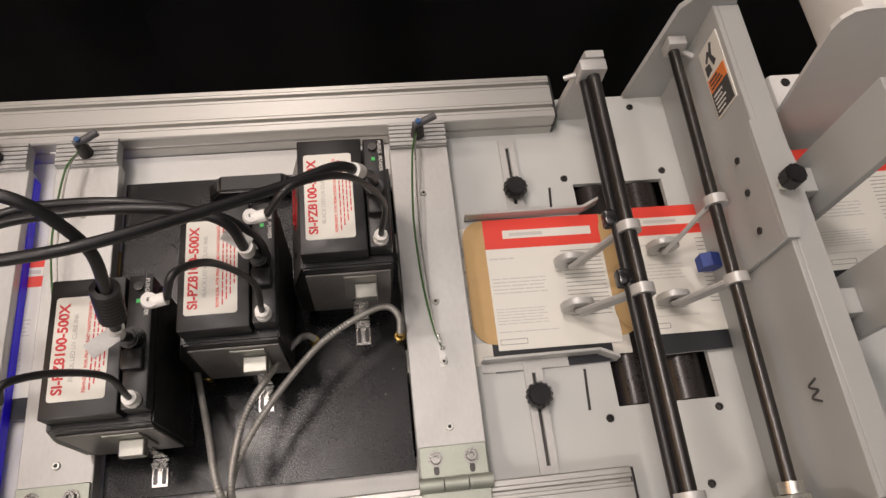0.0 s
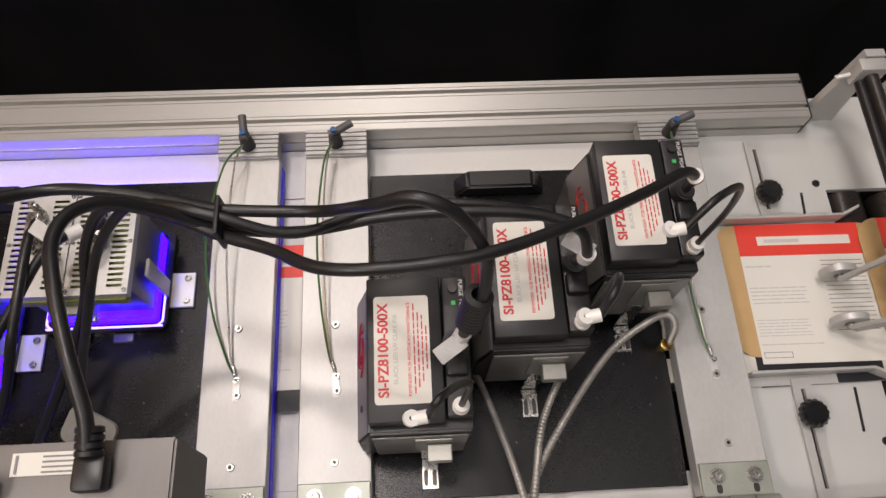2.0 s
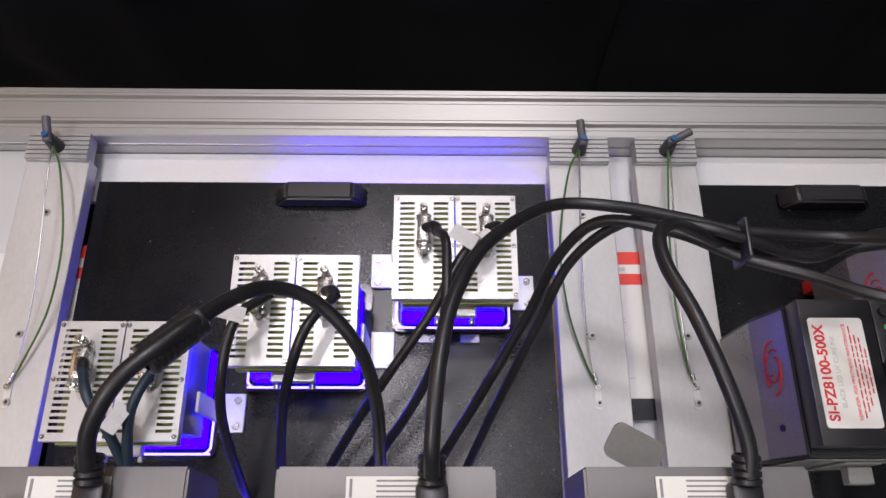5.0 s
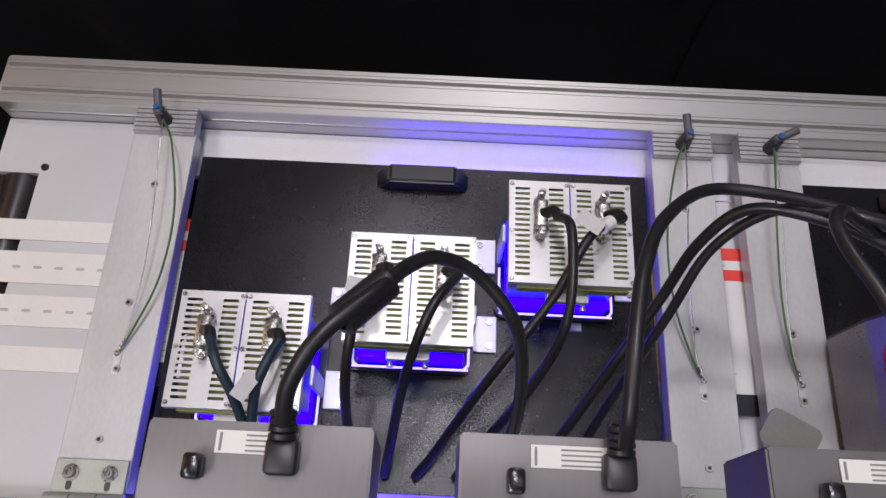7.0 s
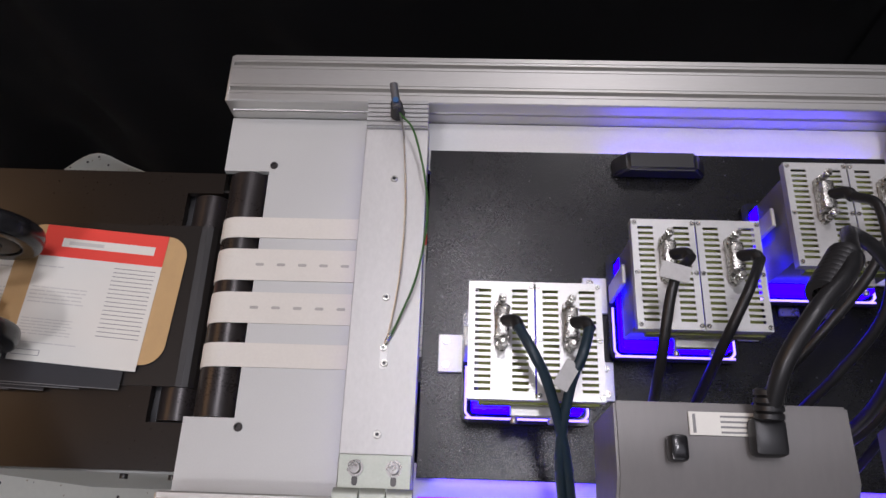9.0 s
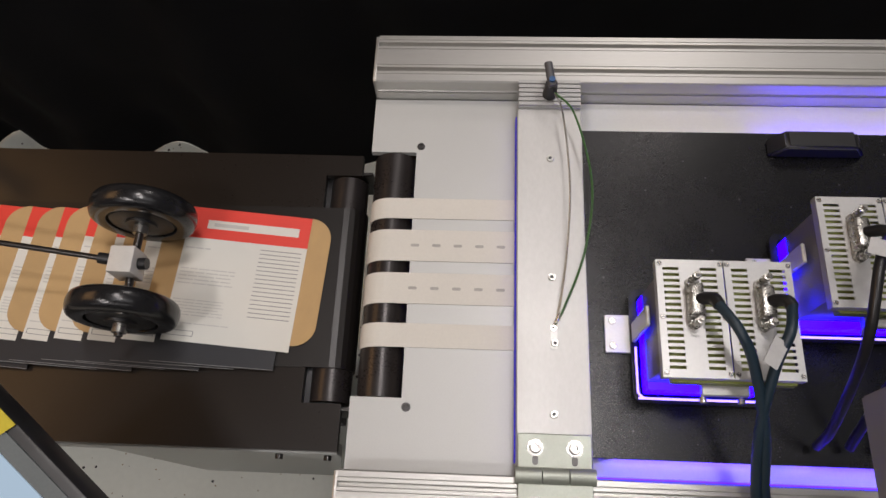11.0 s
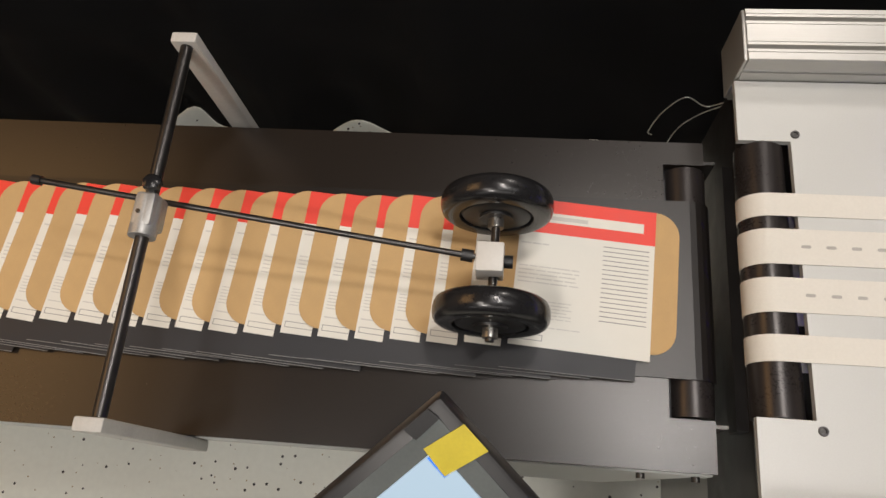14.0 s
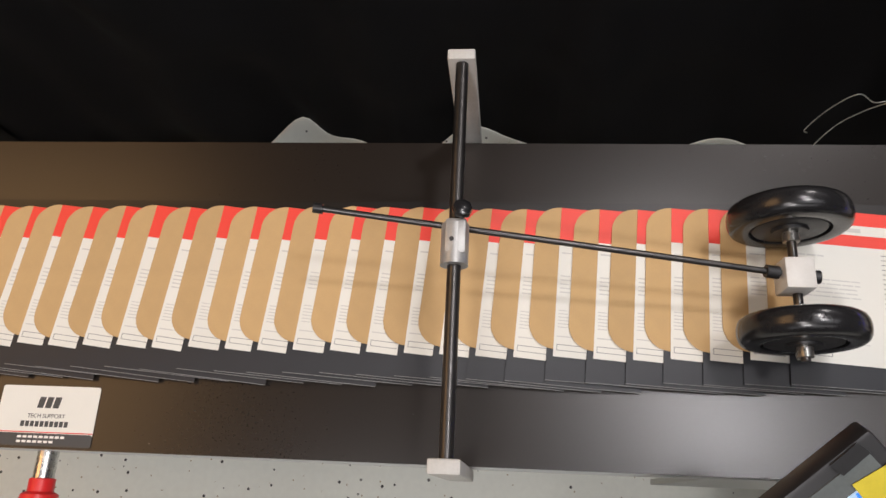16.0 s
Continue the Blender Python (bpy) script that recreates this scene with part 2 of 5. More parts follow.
def dusted(m, specks):
    """Pale dust specks and short scratches over a dark surface."""
    t = m.node_tree
    b = t.nodes["Principled BSDF"]
    last = b.inputs["Base Color"].links[0].from_socket
    tc = t.nodes.new("ShaderNodeTexCoord")
    for sc, cut, rare, stretch, turn in specks:
        mp = t.nodes.new("ShaderNodeMapping")
        mp.inputs["Scale"].default_value = stretch
        mp.inputs["Rotation"].default_value = (0, 0, radians(turn))
        t.links.new(tc.outputs["Object"], mp.inputs[0])
        v = t.nodes.new("ShaderNodeTexVoronoi")
        v.inputs["Scale"].default_value = sc
        t.links.new(mp.outputs[0], v.inputs["Vector"])
        lt = t.nodes.new("ShaderNodeMath")
        lt.operation = "LESS_THAN"
        lt.inputs[1].default_value = cut
        t.links.new(v.outputs["Distance"], lt.inputs[0])
        sep = t.nodes.new("ShaderNodeSeparateColor")
        t.links.new(v.outputs["Color"], sep.inputs[0])
        gt = t.nodes.new("ShaderNodeMath")
        gt.operation = "GREATER_THAN"
        gt.inputs[1].default_value = rare
        t.links.new(sep.outputs[0], gt.inputs[0])
        mu = t.nodes.new("ShaderNodeMath")
        mu.operation = "MULTIPLY"
        t.links.new(lt.outputs[0], mu.inputs[0])
        t.links.new(gt.outputs[0], mu.inputs[1])
        mx = t.nodes.new("ShaderNodeMix")
        mx.data_type = "RGBA"
        t.links.new(mu.outputs[0], mx.inputs["Factor"])
        t.links.new(last, mx.inputs["A"])
        mx.inputs["B"].default_value = (0.09, 0.09, 0.095, 1)
        last = mx.outputs["Result"]
    t.links.new(last, b.inputs["Base Color"])


dusted(DARK, ((90, 0.10, 0.72, (1, 1, 1), 0), (38, 0.05, 0.6, (1, 1, 1), 0), (30, 0.022, 0.7, (1, 0.07, 1), 24), (26, 0.018, 0.75, (0.06, 1, 1), 38)))
dusted(DECK, ((26, 0.03, 0.88, (1, 1, 1), 0), (60, 0.035, 0.9, (1, 1, 1), 0)))


# ---- building helpers ----
def bm_new():
    return bmesh.new()


def box(bm, x0, x1, y0, y1, z0, z1, bev=0.0, seg=2):
    r = bmesh.ops.create_cube(bm, size=1.0, matrix=Matrix.Translation(((x0 + x1) / 2, (y0 + y1) / 2, (z0 + z1) / 2)) @ Matrix.Diagonal((x1 - x0, y1 - y0, z1 - z0, 1)))
    if bev:
        edges = list({e for v in r["verts"] for e in v.link_edges})
        bmesh.ops.bevel(bm, geom=edges, offset=bev, segments=seg, affect="EDGES", profile=0.5)
    return bm


def cyl(bm, p0, p1, r, seg=20, r2=None):
    a, b = Vector(p0), Vector(p1)
    d = b - a
    m = Matrix.Translation((a + b) / 2) @ d.to_track_quat("Z", "Y").to_matrix().to_4x4()
    bmesh.ops.create_cone(bm, cap_ends=True, segments=seg, radius1=r, radius2=r if r2 is None else r2, depth=d.length, matrix=m)
    return bm


def ring(bm, centre, axis, r0, r1, half, seg=40):
    """A washer: inner radius r0, outer r1, half its thickness, turned to the axis."""
    q = Vector(axis).to_track_quat("Z", "Y").to_matrix()
    rows = []
    for rad, h in ((r0, -half), (r1, -half), (r1, half), (r0, half)):
        rows.append([bm.verts.new(Vector(centre) + q @ Vector((rad * math.cos(a), rad * math.sin(a), h))) for a in [2 * math.pi * k / seg for k in range(seg)]])
    for i in range(4):
        p, n = rows[i], rows[(i + 1) % 4]
        for k in range(seg):
            bm.faces.new((p[k], p[(k + 1) % seg], n[(k + 1) % seg], n[k]))
    return bm


def lathe(bm, profile, centre, axis, seg=48):
    """A turned shape: profile of (radius, height along the axis)."""
    q = Vector(axis).to_track_quat("Z", "Y").to_matrix()
    rows = [[bm.verts.new(Vector(centre) + q @ Vector((max(r, 1e-5) * math.cos(2 * math.pi * k / seg), max(r, 1e-5) * math.sin(2 * math.pi * k / seg), h))) for k in range(seg)] for r, h in profile]
    for p, n in zip(rows, rows[1:]):
        for k in range(seg):
            bm.faces.new((p[k], p[(k + 1) % seg], n[(k + 1) % seg], n[k]))
    return bm


def prism(bm, poly, a0, a1, axis="x"):
    """A closed outline drawn along x, y or z."""
    def put(u, v, a):
        return {"x": (a, u, v), "y": (u, a, v), "z": (u, v, a)}[axis]
    lo = [bm.verts.new(put(u, v, a0)) for u, v in poly]
    hi = [bm.verts.new(put(u, v, a1)) for u, v in poly]
    n = len(poly)
    bm.faces.new(lo)
    bm.faces.new(hi[::-1])
    for i in range(n):
        bm.faces.new((lo[i], hi[i], hi[(i + 1) % n], lo[(i + 1) % n]))
    bmesh.ops.recalc_face_normals(bm, faces=bm.faces)
    return bm


def rounded(x0, x1, y0, y1, r, seg=6):
    out = []
    for cx, cy, a0 in ((x1 - r, y1 - r, 0), (x0 + r, y1 - r, 90), (x0 + r, y0 + r, 180), (x1 - r, y0 + r, 270)):
        for k in range(seg + 1):
            a = radians(a0 + 90 * k / seg)
            out.append((cx + r * math.cos(a), cy + r * math.sin(a)))
    return out


def smooth_path(pts, n=8):
    p = [Vector(q) for q in pts]
    p = [p[0] * 2 - p[1]] + p + [p[-1] * 2 - p[-2]]
    out = []
    for i in range(1, len(p) - 2):
        for k in range(n):
            t = k / n
            out.append(0.5 * (2 * p[i] + (p[i + 1] - p[i - 1]) * t + (2 * p[i - 1] - 5 * p[i] + 4 * p[i + 1] - p[i + 2]) * t * t + (3 * p[i] - p[i - 1] - 3 * p[i + 1] + p[i + 2]) * t ** 3))
    out.append(p[-2])
    return out


def tube(bm, pts, r, seg=12, n=8, ribs=0.0):
    path = smooth_path(pts, n)
    rows, side = [], None
    for i, c in enumerate(path):
        d = (path[min(i + 1, len(path) - 1)] - path[max(i - 1, 0)]).normalized()
        if side is None:
            side = d.orthogonal().normalized()
        side = (side - d * side.dot(d)).normalized()
        up = d.cross(side)
        rr = r * (1 + (ribs if i % 2 else -ribs))
        rows.append([bm.verts.new(c + (side * math.cos(a) + up * math.sin(a)) * rr) for a in [2 * math.pi * k / seg for k in range(seg)]])
    for p, q in zip(rows, rows[1:]):
        for k in range(seg):
            bm.faces.new((p[k], p[(k + 1) % seg], q[(k + 1) % seg], q[k]))
    bm.faces.new(rows[0][::-1])
    bm.faces.new(rows[-1])
    return bm


def finish(name, bm, material, smooth=False):
    me = bpy.data.meshes.new(name)
    bmesh.ops.recalc_face_normals(bm, faces=bm.faces)
    bm.to_mesh(me)
    bm.free()
    me.materials.append(material)
    if smooth:
        for f in me.polygons:
            f.use_smooth = True
        me.set_sharp_from_angle(angle=radians(38))
    return me


def origin_of(ob):
    v = Vector(ob.location)
    while ob.parent:
        ob = ob.parent
        v = v + Vector(ob.location)
    return v


def thing(name, at, label, category, group="", kind=""):
    ob = new(name)
    ob.empty_display_size = 0.02
    ob.location = at
    return tagged(ob, label, category, group, kind)


def part(name, bm, material, parent, label="", smooth=True):
    """One mesh under a thing or a part; the mesh is drawn in world places."""
    o = origin_of(parent)
    bmesh.ops.translate(bm, verts=bm.verts, vec=-o)
    ob = new(name, finish(name, bm, material, smooth))
    ob.parent = parent
    return tagged(ob, label)


def solo(name, bm, material, label, category="", kind="", group="", smooth=True):
    """A thing of one mesh."""
    return tagged(new(name, finish(name, bm, material, smooth)), label, category, group, kind)


def writing(name, text, size, m, material, parent, label="", align="LEFT", bold=0.0):
    c = bpy.data.curves.new(name, "FONT")
    c.body, c.size, c.align_x, c.extrude, c.offset = text, size, align, 0.0002, bold
    tmp = new("tmp_writing", c)
    bpy.context.view_layer.update()
    me = bpy.data.meshes.new_from_object(tmp.evaluated_get(bpy.context.evaluated_depsgraph_get()))
    bpy.data.objects.remove(tmp)
    me.name = name
    me.materials.clear()
    me.materials.append(material)
    ob = new(name, me)
    ob.parent = parent
    ob.matrix_basis = Matrix.Translation(-origin_of(parent)) @ m
    return tagged(ob, label)


def screw(bm, x, y, z, r=0.005, h=0.0025):
    lathe(bm, [(r * 0.45, h * 0.35), (r * 0.5, h), (r * 0.85, h), (r, h * 0.6), (r, -0.001)], (x, y, z), (0, 0, 1), 14)
    lathe(bm, [(0, h * 0.35), (r * 0.45, h * 0.35)], (x, y, z), (0, 0, 1), 6)
    return bm


# ---- hall ----
solo("floor", box(bm_new(), -7, 6, -5, 4, -0.1, 0.0), FLOORM, "pale floor with dark and tan specks", "floor", "structure")
solo("ceiling", box(bm_new(), -7, 6, -5, 4, 4.2, 4.3), mat("dark_ceiling", (0.045, 0.045, 0.05), 0.8), "dark grey hall ceiling", "ceiling", "structure")
WALLM = mat("hall_wall", (0.22, 0.22, 0.23), 0.7)
solo("wall_north", box(bm_new(), -7, 6, 4, 4.1, 0, 4.2), WALLM, "grey hall wall behind the drape", "wall", "structure")
solo("wall_south", box(bm_new(), -7, 6, -5.1, -5, 0, 4.2), WALLM, "grey hall wall", "wall", "structure")
solo("wall_west", box(bm_new(), -7.1, -7, -5, 4, 0, 4.2), WALLM, "grey hall wall", "wall", "structure")
solo("wall_east", box(bm_new(), 6, 6.1, -5, 4, 0, 4.2), WALLM, "grey hall wall", "wall", "structure")


def drape():
    """Cloth panels hung side by side, each with its own folds, their edges overlapping."""
    t = thing("drape", (-0.9, 0.864, 0), "black cloth drape hanging in soft folds behind the machine", "curtain")
    nz = 18
    for n, (xa, xb, back) in enumerate(((-4.2, -2.93, 0.0), (-2.96, -1.716, 0.007), (-1.746, -0.37, 0.0), (-0.40, 0.93, 0.007), (0.90, 2.4, 0.0))):
        bm = bm_new()
        nx = int((xb - xa) * 62)
        rows = []
        for j in range(nz + 1):
            z = 0.93 * j / nz
            row = []
            for i in range(nx + 1):
                x = xa + (xb - xa) * i / nx
                f = 0.035 * math.sin(x * 13 + 1.4 * math.sin(x * 3.1)) + 0.012 * math.sin(x * 31 + z * 1.3)
                f += 0.05 * noise.noise(Vector((x * 1.5, z * 0.9, 0.3))) + 0.03 * noise.noise(Vector((x * 4 + z * 3, z * 3.5, 4.0)))
                f += 0.030 * noise.noise(Vector((x * 2.6 - z * 3.4, z * 1.2 + x * 0.8, 7.0 + n))) * min(1.0, z / 0.12)
                low = max(0.0, 1 - z / 0.45)
                for xc, wd, dp in ((-2.33, 0.06, 0.13), (-1.93, 0.08, 0.08), (0.33, 0.05, 0.12)):
                    f += dp * low * math.exp(-((x - xc) / wd) ** 2)
                row.append(bm.verts.new((x, 0.864 + back + 0.6 * f, 0.004 + z)))
            rows.append(row)
        for a, b in zip(rows, rows[1:]):
            for i in range(nx):
                bm.faces.new((a[i], a[i + 1], b[i + 1], b[i]))
        bmesh.ops.solidify(bm, geom=bm.faces[:], thickness=0.003)
        part("cloth_panel", bm, FABRIC, t)
    return t


drape()

# ---- machine bed ----
BED = 0.76
bed = thing("machine_bed", (-0.55, 0.35, 0), "light grey conveyor bed of the printing machine with belts", "conveyor")
b = bm_new()
box(b, -1.30, 0.42, 0.12, 0.60, 0.52, 0.70, 0.004)
part("base_frame", b, BLACK, bed, "black base frame")
for x in (-1.22, 0.10):
    for y in (0.16, 0.56):
        b = bm_new()
        box(b, x - 0.03, x + 0.03, y - 0.03, y + 0.03, 0.0, 0.52, 0.003)
        part("leg", b, PAINTD, bed)
# outfeed plate with a cut-out for the roller
b = bm_new()
prism(b, [(-1.315, 0.138), (-1.10, 0.138), (-1.10, 0.569), (-1.315, 0.569), (-1.315, 0.497), (-1.262, 0.497), (-1.262, 0.211), (-1.315, 0.211)], 0.752, BED, "z")
part("outfeed_plate", b, OUTP, bed, smooth=False)
b = bm_new()
box(b, -1.0995, 0.02, 0.505, 0.569, 0.748, 0.756)
part("back_bed_strip", b, WELL, bed, "white strip behind the black plates", smooth=False)
b = bm_new()
box(b, -0.60, -0.32, 0.1735, 0.5045, 0.745, 0.754)
part("middle_bed_plate", b, WELL, bed, smooth=False)
b = bm_new()
box(b, -1.0995, 0.02, 0.138, 0.173, 0.74, 0.756)
part("front_bed_strip", b, WELL, bed, smooth=False)
# infeed plate with roller cut-out
b = bm_new()
box(b, 0.0205, 0.178, 0.138, 0.622, 0.752, BED)
box(b, 0.178, 0.296, 0.49, 0.622, 0.752, BED)
box(b, 0.178, 0.296, 0.06, 0.204, 0.752, BED)
box(b, 0.296, 0.92, 0.06, 0.622, 0.752, BED)
part("infeed_plate", b, PAINT, bed, smooth=False)
for pan in ((0.172, 0.30, 0.2, 0.494, 0.66, 0.70), (-1.312, -1.255, 0.205, 0.50, 0.66, 0.69)):
    part("roller_pan", box(bm_new(), *pan), BLACK, bed)
for x, y in ((0.279, 0.603), (0.300, 0.502), (0.168, 0.499), (0.293, 0.193), (0.165, 0.192), (-1.257, 0.505), (-1.257, 0.202), (0.262, 0.112)):
    b = bm_new()
    lathe(b, [(0, 0.0006), (0.002, 0.0006), (0.0025, 0.0018), (0.0042, 0.0018), (0.0048, 0.0), (0.0048, -0.001)], (x, y, BED), (0, 0, 1), 14)
    part("countersunk_screw", b, SHAFT, bed)
for x, y0, y1 in ((-1.288, 0.212, 0.496),):
    b = bm_new()
    cyl(b, (x, y0, 0.736), (x, y1, 0.736), 0.0245, 40)
    part("roller", b, ROLLER, bed, "dark drive roller")
for x in (0.207, 0.268):
    b = bm_new()
    cyl(b, (x, 0.206, 0.734), (x, 0.488, 0.734), 0.025, 40)
    part("roller", b, ROLLER, bed, "dark drive roller")
for y0, y1, holes in ((0.412, 0.437, 0), (0.361, 0.398, 1), (0.312, 0.347, 1), (0.264, 0.290, 0)):
    b = bm_new()
    outline = []
    for k in range(13):
        a = radians(90 + 180 * k / 12)
        outline.append((-1.288 + 0.0255 * math.cos(a), 0.736 + 0.0255 * math.sin(a)))
    inner = [(-1.288 + (u + 1.288) * 0.955, 0.736 + (v - 0.736) * 0.955) for u, v in outline[::-1]]
    poly = [(0.207, 0.7615)] + outline + [(0.1, 0.7105)] + [(0.1, 0.712)] + inner + [(0.207, 0.7603)]
    prism(b, poly, y0, y1, "y")
    belt = part("belt", b, BELT, bed, "cream conveyor belt")
    if holes:
        for k in range(60):
            x = -1.262 + k * 0.0238
            hb = bm_new()
            ym = (y0 + y1) / 2
            prism(hb, rounded(x, x + 0.0095, ym - 0.0016, ym + 0.0016, 0.0015, 3), 0.7611, 0.7618, "z")
            part("suction_slot", hb, SLOT, belt, smooth=False)


def rail(name, y0, y1, x0, x1, ztop, label):
    t = thing(name, ((x0 + x1) / 2, (y0 + y1) / 2, ztop - 0.08), label, "extrusion")
    h = 0.078
    d, w = 0.006, 0.0027
    ya, yb = y0 + 0.0165, y1 - 0.0135
    zb = ztop - h
    zm = ztop - 0.021
    poly = [(y0, zb), (y1, zb), (y1, ztop - 0.0015), (y1 - 0.0015, ztop)]
    for yc in (yb, ya):
        poly += [(yc + w + 0.0042, ztop), (yc + w + 0.0037, ztop - 0.0009), (yc + w + 0.0032, ztop), (yc + w, ztop), (yc + w, ztop - 0.002), (yc + w - 0.0012, ztop - d), (yc - w + 0.0012, ztop - d), (yc - w, ztop - 0.002), (yc - w, ztop), (yc - w - 0.0032, ztop), (yc - w - 0.0037, ztop - 0.0009), (yc - w - 0.0042, ztop)]
    poly += [(y0 + 0.0015, ztop), (y0, ztop - 0.0015), (y0, zm + w), (y0 + 0.002, zm + w), (y0 + d, zm), (y0 + 0.002, zm - w), (y0, zm - w)]
    b = bm_new()
    prism(b, poly, x0, x1)
    part("profile", b, ALU, t, smooth=False)
    for x, s in ((x0, -1), (x1, 1)):
        b = bm_new()
        box(b, min(x, x + s * 0.004), max(x, x + s * 0.004), y0 + 0.001, y1 - 0.001, zb + 0.001, ztop - 0.002, 0.001)
        part("end_cap", b, BLACK if s > 0 else ALU, t)
    return t


rail("back_rail", 0.570, 0.635, -1.311, 0.161, 0.798, "silver anodised aluminium slot rail along the back of the bed")
rail("front_rail", 0.070, 0.137, -1.315, 0.165, 0.792, "silver anodised aluminium slot rail along the front of the bed")

# added emitters and glowing strips imitate the lamps' violet spill on rails and bed
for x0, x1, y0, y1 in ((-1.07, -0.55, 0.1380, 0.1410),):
    solo("added_violet_glow", box(bm_new(), x0, x1, y0, y1, 0.7565, 0.7598), UV, "added violet glow at the foot of the rail, imitating lamp light", "light")
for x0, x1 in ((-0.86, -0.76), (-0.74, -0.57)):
    solo("added_violet_glow", box(bm_new(), x0, x1, 0.5140, 0.5215, 0.7570, 0.7635), UVGAP, "hidden violet emitter added under the black lamp plate", "light")
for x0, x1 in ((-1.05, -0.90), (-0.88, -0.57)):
    solo("added_violet_glow", box(bm_new(), x0, x1, 0.1640, 0.1700, 0.7570, 0.7635), UVGAP, "hidden violet emitter added under the black lamp plate", "light")
# emissive faces stand for violet lamp light falling on the bars' side walls
for x0, x1 in ((-1.1472, -1.1462), (-0.4768, -0.4758)):
    solo("added_violet_glow", box(bm_new(), x0, x1, 0.150, 0.536, 0.763, 0.778), UVEDGE, "emissive strip standing for violet lamp light on a hinged bar's side", "light")

# ---- black mounting plates ----
for x0, x1, hx in ((-1.072, -0.548, -0.81), (-0.374, -0.056, -0.222)):
    p = thing("mounting_plate", ((x0 + x1) / 2, 0.34, 0.757), "black ribbed metal plate with a moulded pull handle", "plate")
    b = bm_new()
    box(b, x0, x1, 0.158, 0.526, 0.7648, 0.767, 0.0006, 1)
    plate = part("plate", b, DARK, p)
    b = bm_new()
    a = 0.054
    prism(b, [(hx - a, 0.767), (hx - a + 0.004, 0.775), (hx - a + 0.016, 0.790), (hx + a - 0.016, 0.790), (hx + a - 0.004, 0.775), (hx + a, 0.767)], 0.494, 0.517, "y")
    bmesh.ops.bevel(b, geom=b.edges[:], offset=0.003, segments=3, affect="EDGES")
    part("handle", b, BLACK, p, "black moulded pull handle")


# ---- hinged bars ----
def hinged_bar(x0, x1, lever_turn):
    xc = (x0 + x1) / 2
    t = thing("hinged_bar", (xc, 0.34, 0.76), "flat milled aluminium cross bar hinged to the front rail", "bar", "hinged cross bars")
    b = bm_new()
    box(b, x0, x1, 0.146, 0.541, 0.772, 0.792, 0.0008, 1)
    part("bar", b, BARM, t)
    b = bm_new()
    poly = [(0.538, 0.781), (0.572, 0.781)]
    z = 0.8
    for k in range(6):
        y = 0.572 - k * 0.0058
        poly += [(y, z), (y - 0.0042, z), (y - 0.0046, z - 0.003), (y - 0.0056, z - 0.003)]
    prism(b, poly + [(0.5375, z - 0.003)], x0 + 0.001, x1 - 0.001)
    part("clamp_block", b, CLAMPM, t, "grooved steel clamp block", smooth=False)
    b = bm_new()
    for dx, y in ((0, 0.474), (0.0, 0.335), (0.002, 0.265), (0.0, 0.195)):
        screw(b, xc + dx, y, 0.792, 0.0041)
        scr_ = part("screw", b, ZINC, t)
        sk = bm_new()
        cyl(sk, (xc + dx, y, 0.7925), (xc + dx, y, 0.7936), 0.0019, 6)
        part("socket", sk, BLACK, scr_)
        b = bm_new()
    b.free()
    b = bm_new()
    prism(b, rounded(xc - 0.0025, xc + 0.0045, 0.259, 0.284, 0.002, 3), 0.7922, 0.7934, "z")
    part("cable_lug", b, BRKT, t, "pale metal earth lug")
    b = bm_new()
    box(b, x0 + 0.001, x1 - 0.001, 0.139, 0.176, 0.7925, 0.7955, 0.0008, 1)
    part("hinge_leaf", b, HINGE, t)
    for k in range(3):
        b = bm_new()
        xa = x0 - 0.002 + k * (x1 - x0 + 0.004) / 3
        cyl(b, (xa + 0.0006, 0.1375, 0.797), (xa + (x1 - x0 + 0.004) / 3 - 0.0006, 0.1375, 0.797), 0.0075, 18)
        part("hinge_knuckle", b, HINGE, t)
    b = bm_new()
    box(b, x0 + 0.001, x1 - 0.001, 0.085, 0.131, 0.7925, 0.7955, 0.0008, 1)
    part("hinge_leaf", b, HINGE, t)
    for dx in (-0.0185, 0.0185):
        for y in (0.163, 0.112):
            b = bm_new()
            ring(b, (xc + dx, y, 0.7965), (0, 0, 1), 0.003, 0.0078, 0.001, 18)
            screw(b, xc + dx, y, 0.797, 0.0058, 0.005)
            part("hinge_screw", b, COLLAR, t)
        b = bm_new()
        prism(b, rounded(xc + dx - 0.0028, xc + dx + 0.0028, 0.147, 0.156, 0.0027, 4), 0.7953, 0.7959, "z")
        part("slot", b, SHAFT, t)
    b = bm_new()
    e = Vector((xc + 0.001, 0.281, 0.7955))
    lean = Vector((0.010 if x0 < -1 else -0.006, 0.024, 0.0042)).normalized()
    cyl(b, e + lean * 0.004, e + lean * 0.014, 0.0019, 10)
    ring(b, e - lean * 0.001 + Vector((0, 0, 0.0005)), (0, 0, 1), 0.0016, 0.0030, 0.0005, 16)
    part("wire_crimp", b, STEEL, t)
    # lever clamp
    lv = thing("lever_clamp", (xc, 0.553, 0.80), "dark grey clamping lever with a blue button", "clamp", "lever clamps")
    b = bm_new()
    cyl(b, (xc, 0.553, 0.7995), (xc, 0.553, 0.822), 0.0085, 20, 0.0065)
    part("hub", b, BLACK, lv)
    q = Vector((math.cos(lever_turn), math.sin(lever_turn), 0))
    c = Vector((xc, 0.553, 0.823))
    b = bm_new()
    tube(b, [c - q * 0.006, c + q * 0.008 + Vector((0, 0, 0.001)), c + q * 0.016 + Vector((0, 0, 0.003)), c + q * 0.023 + Vector((0, 0, 0.004))], 0.0047, 10)
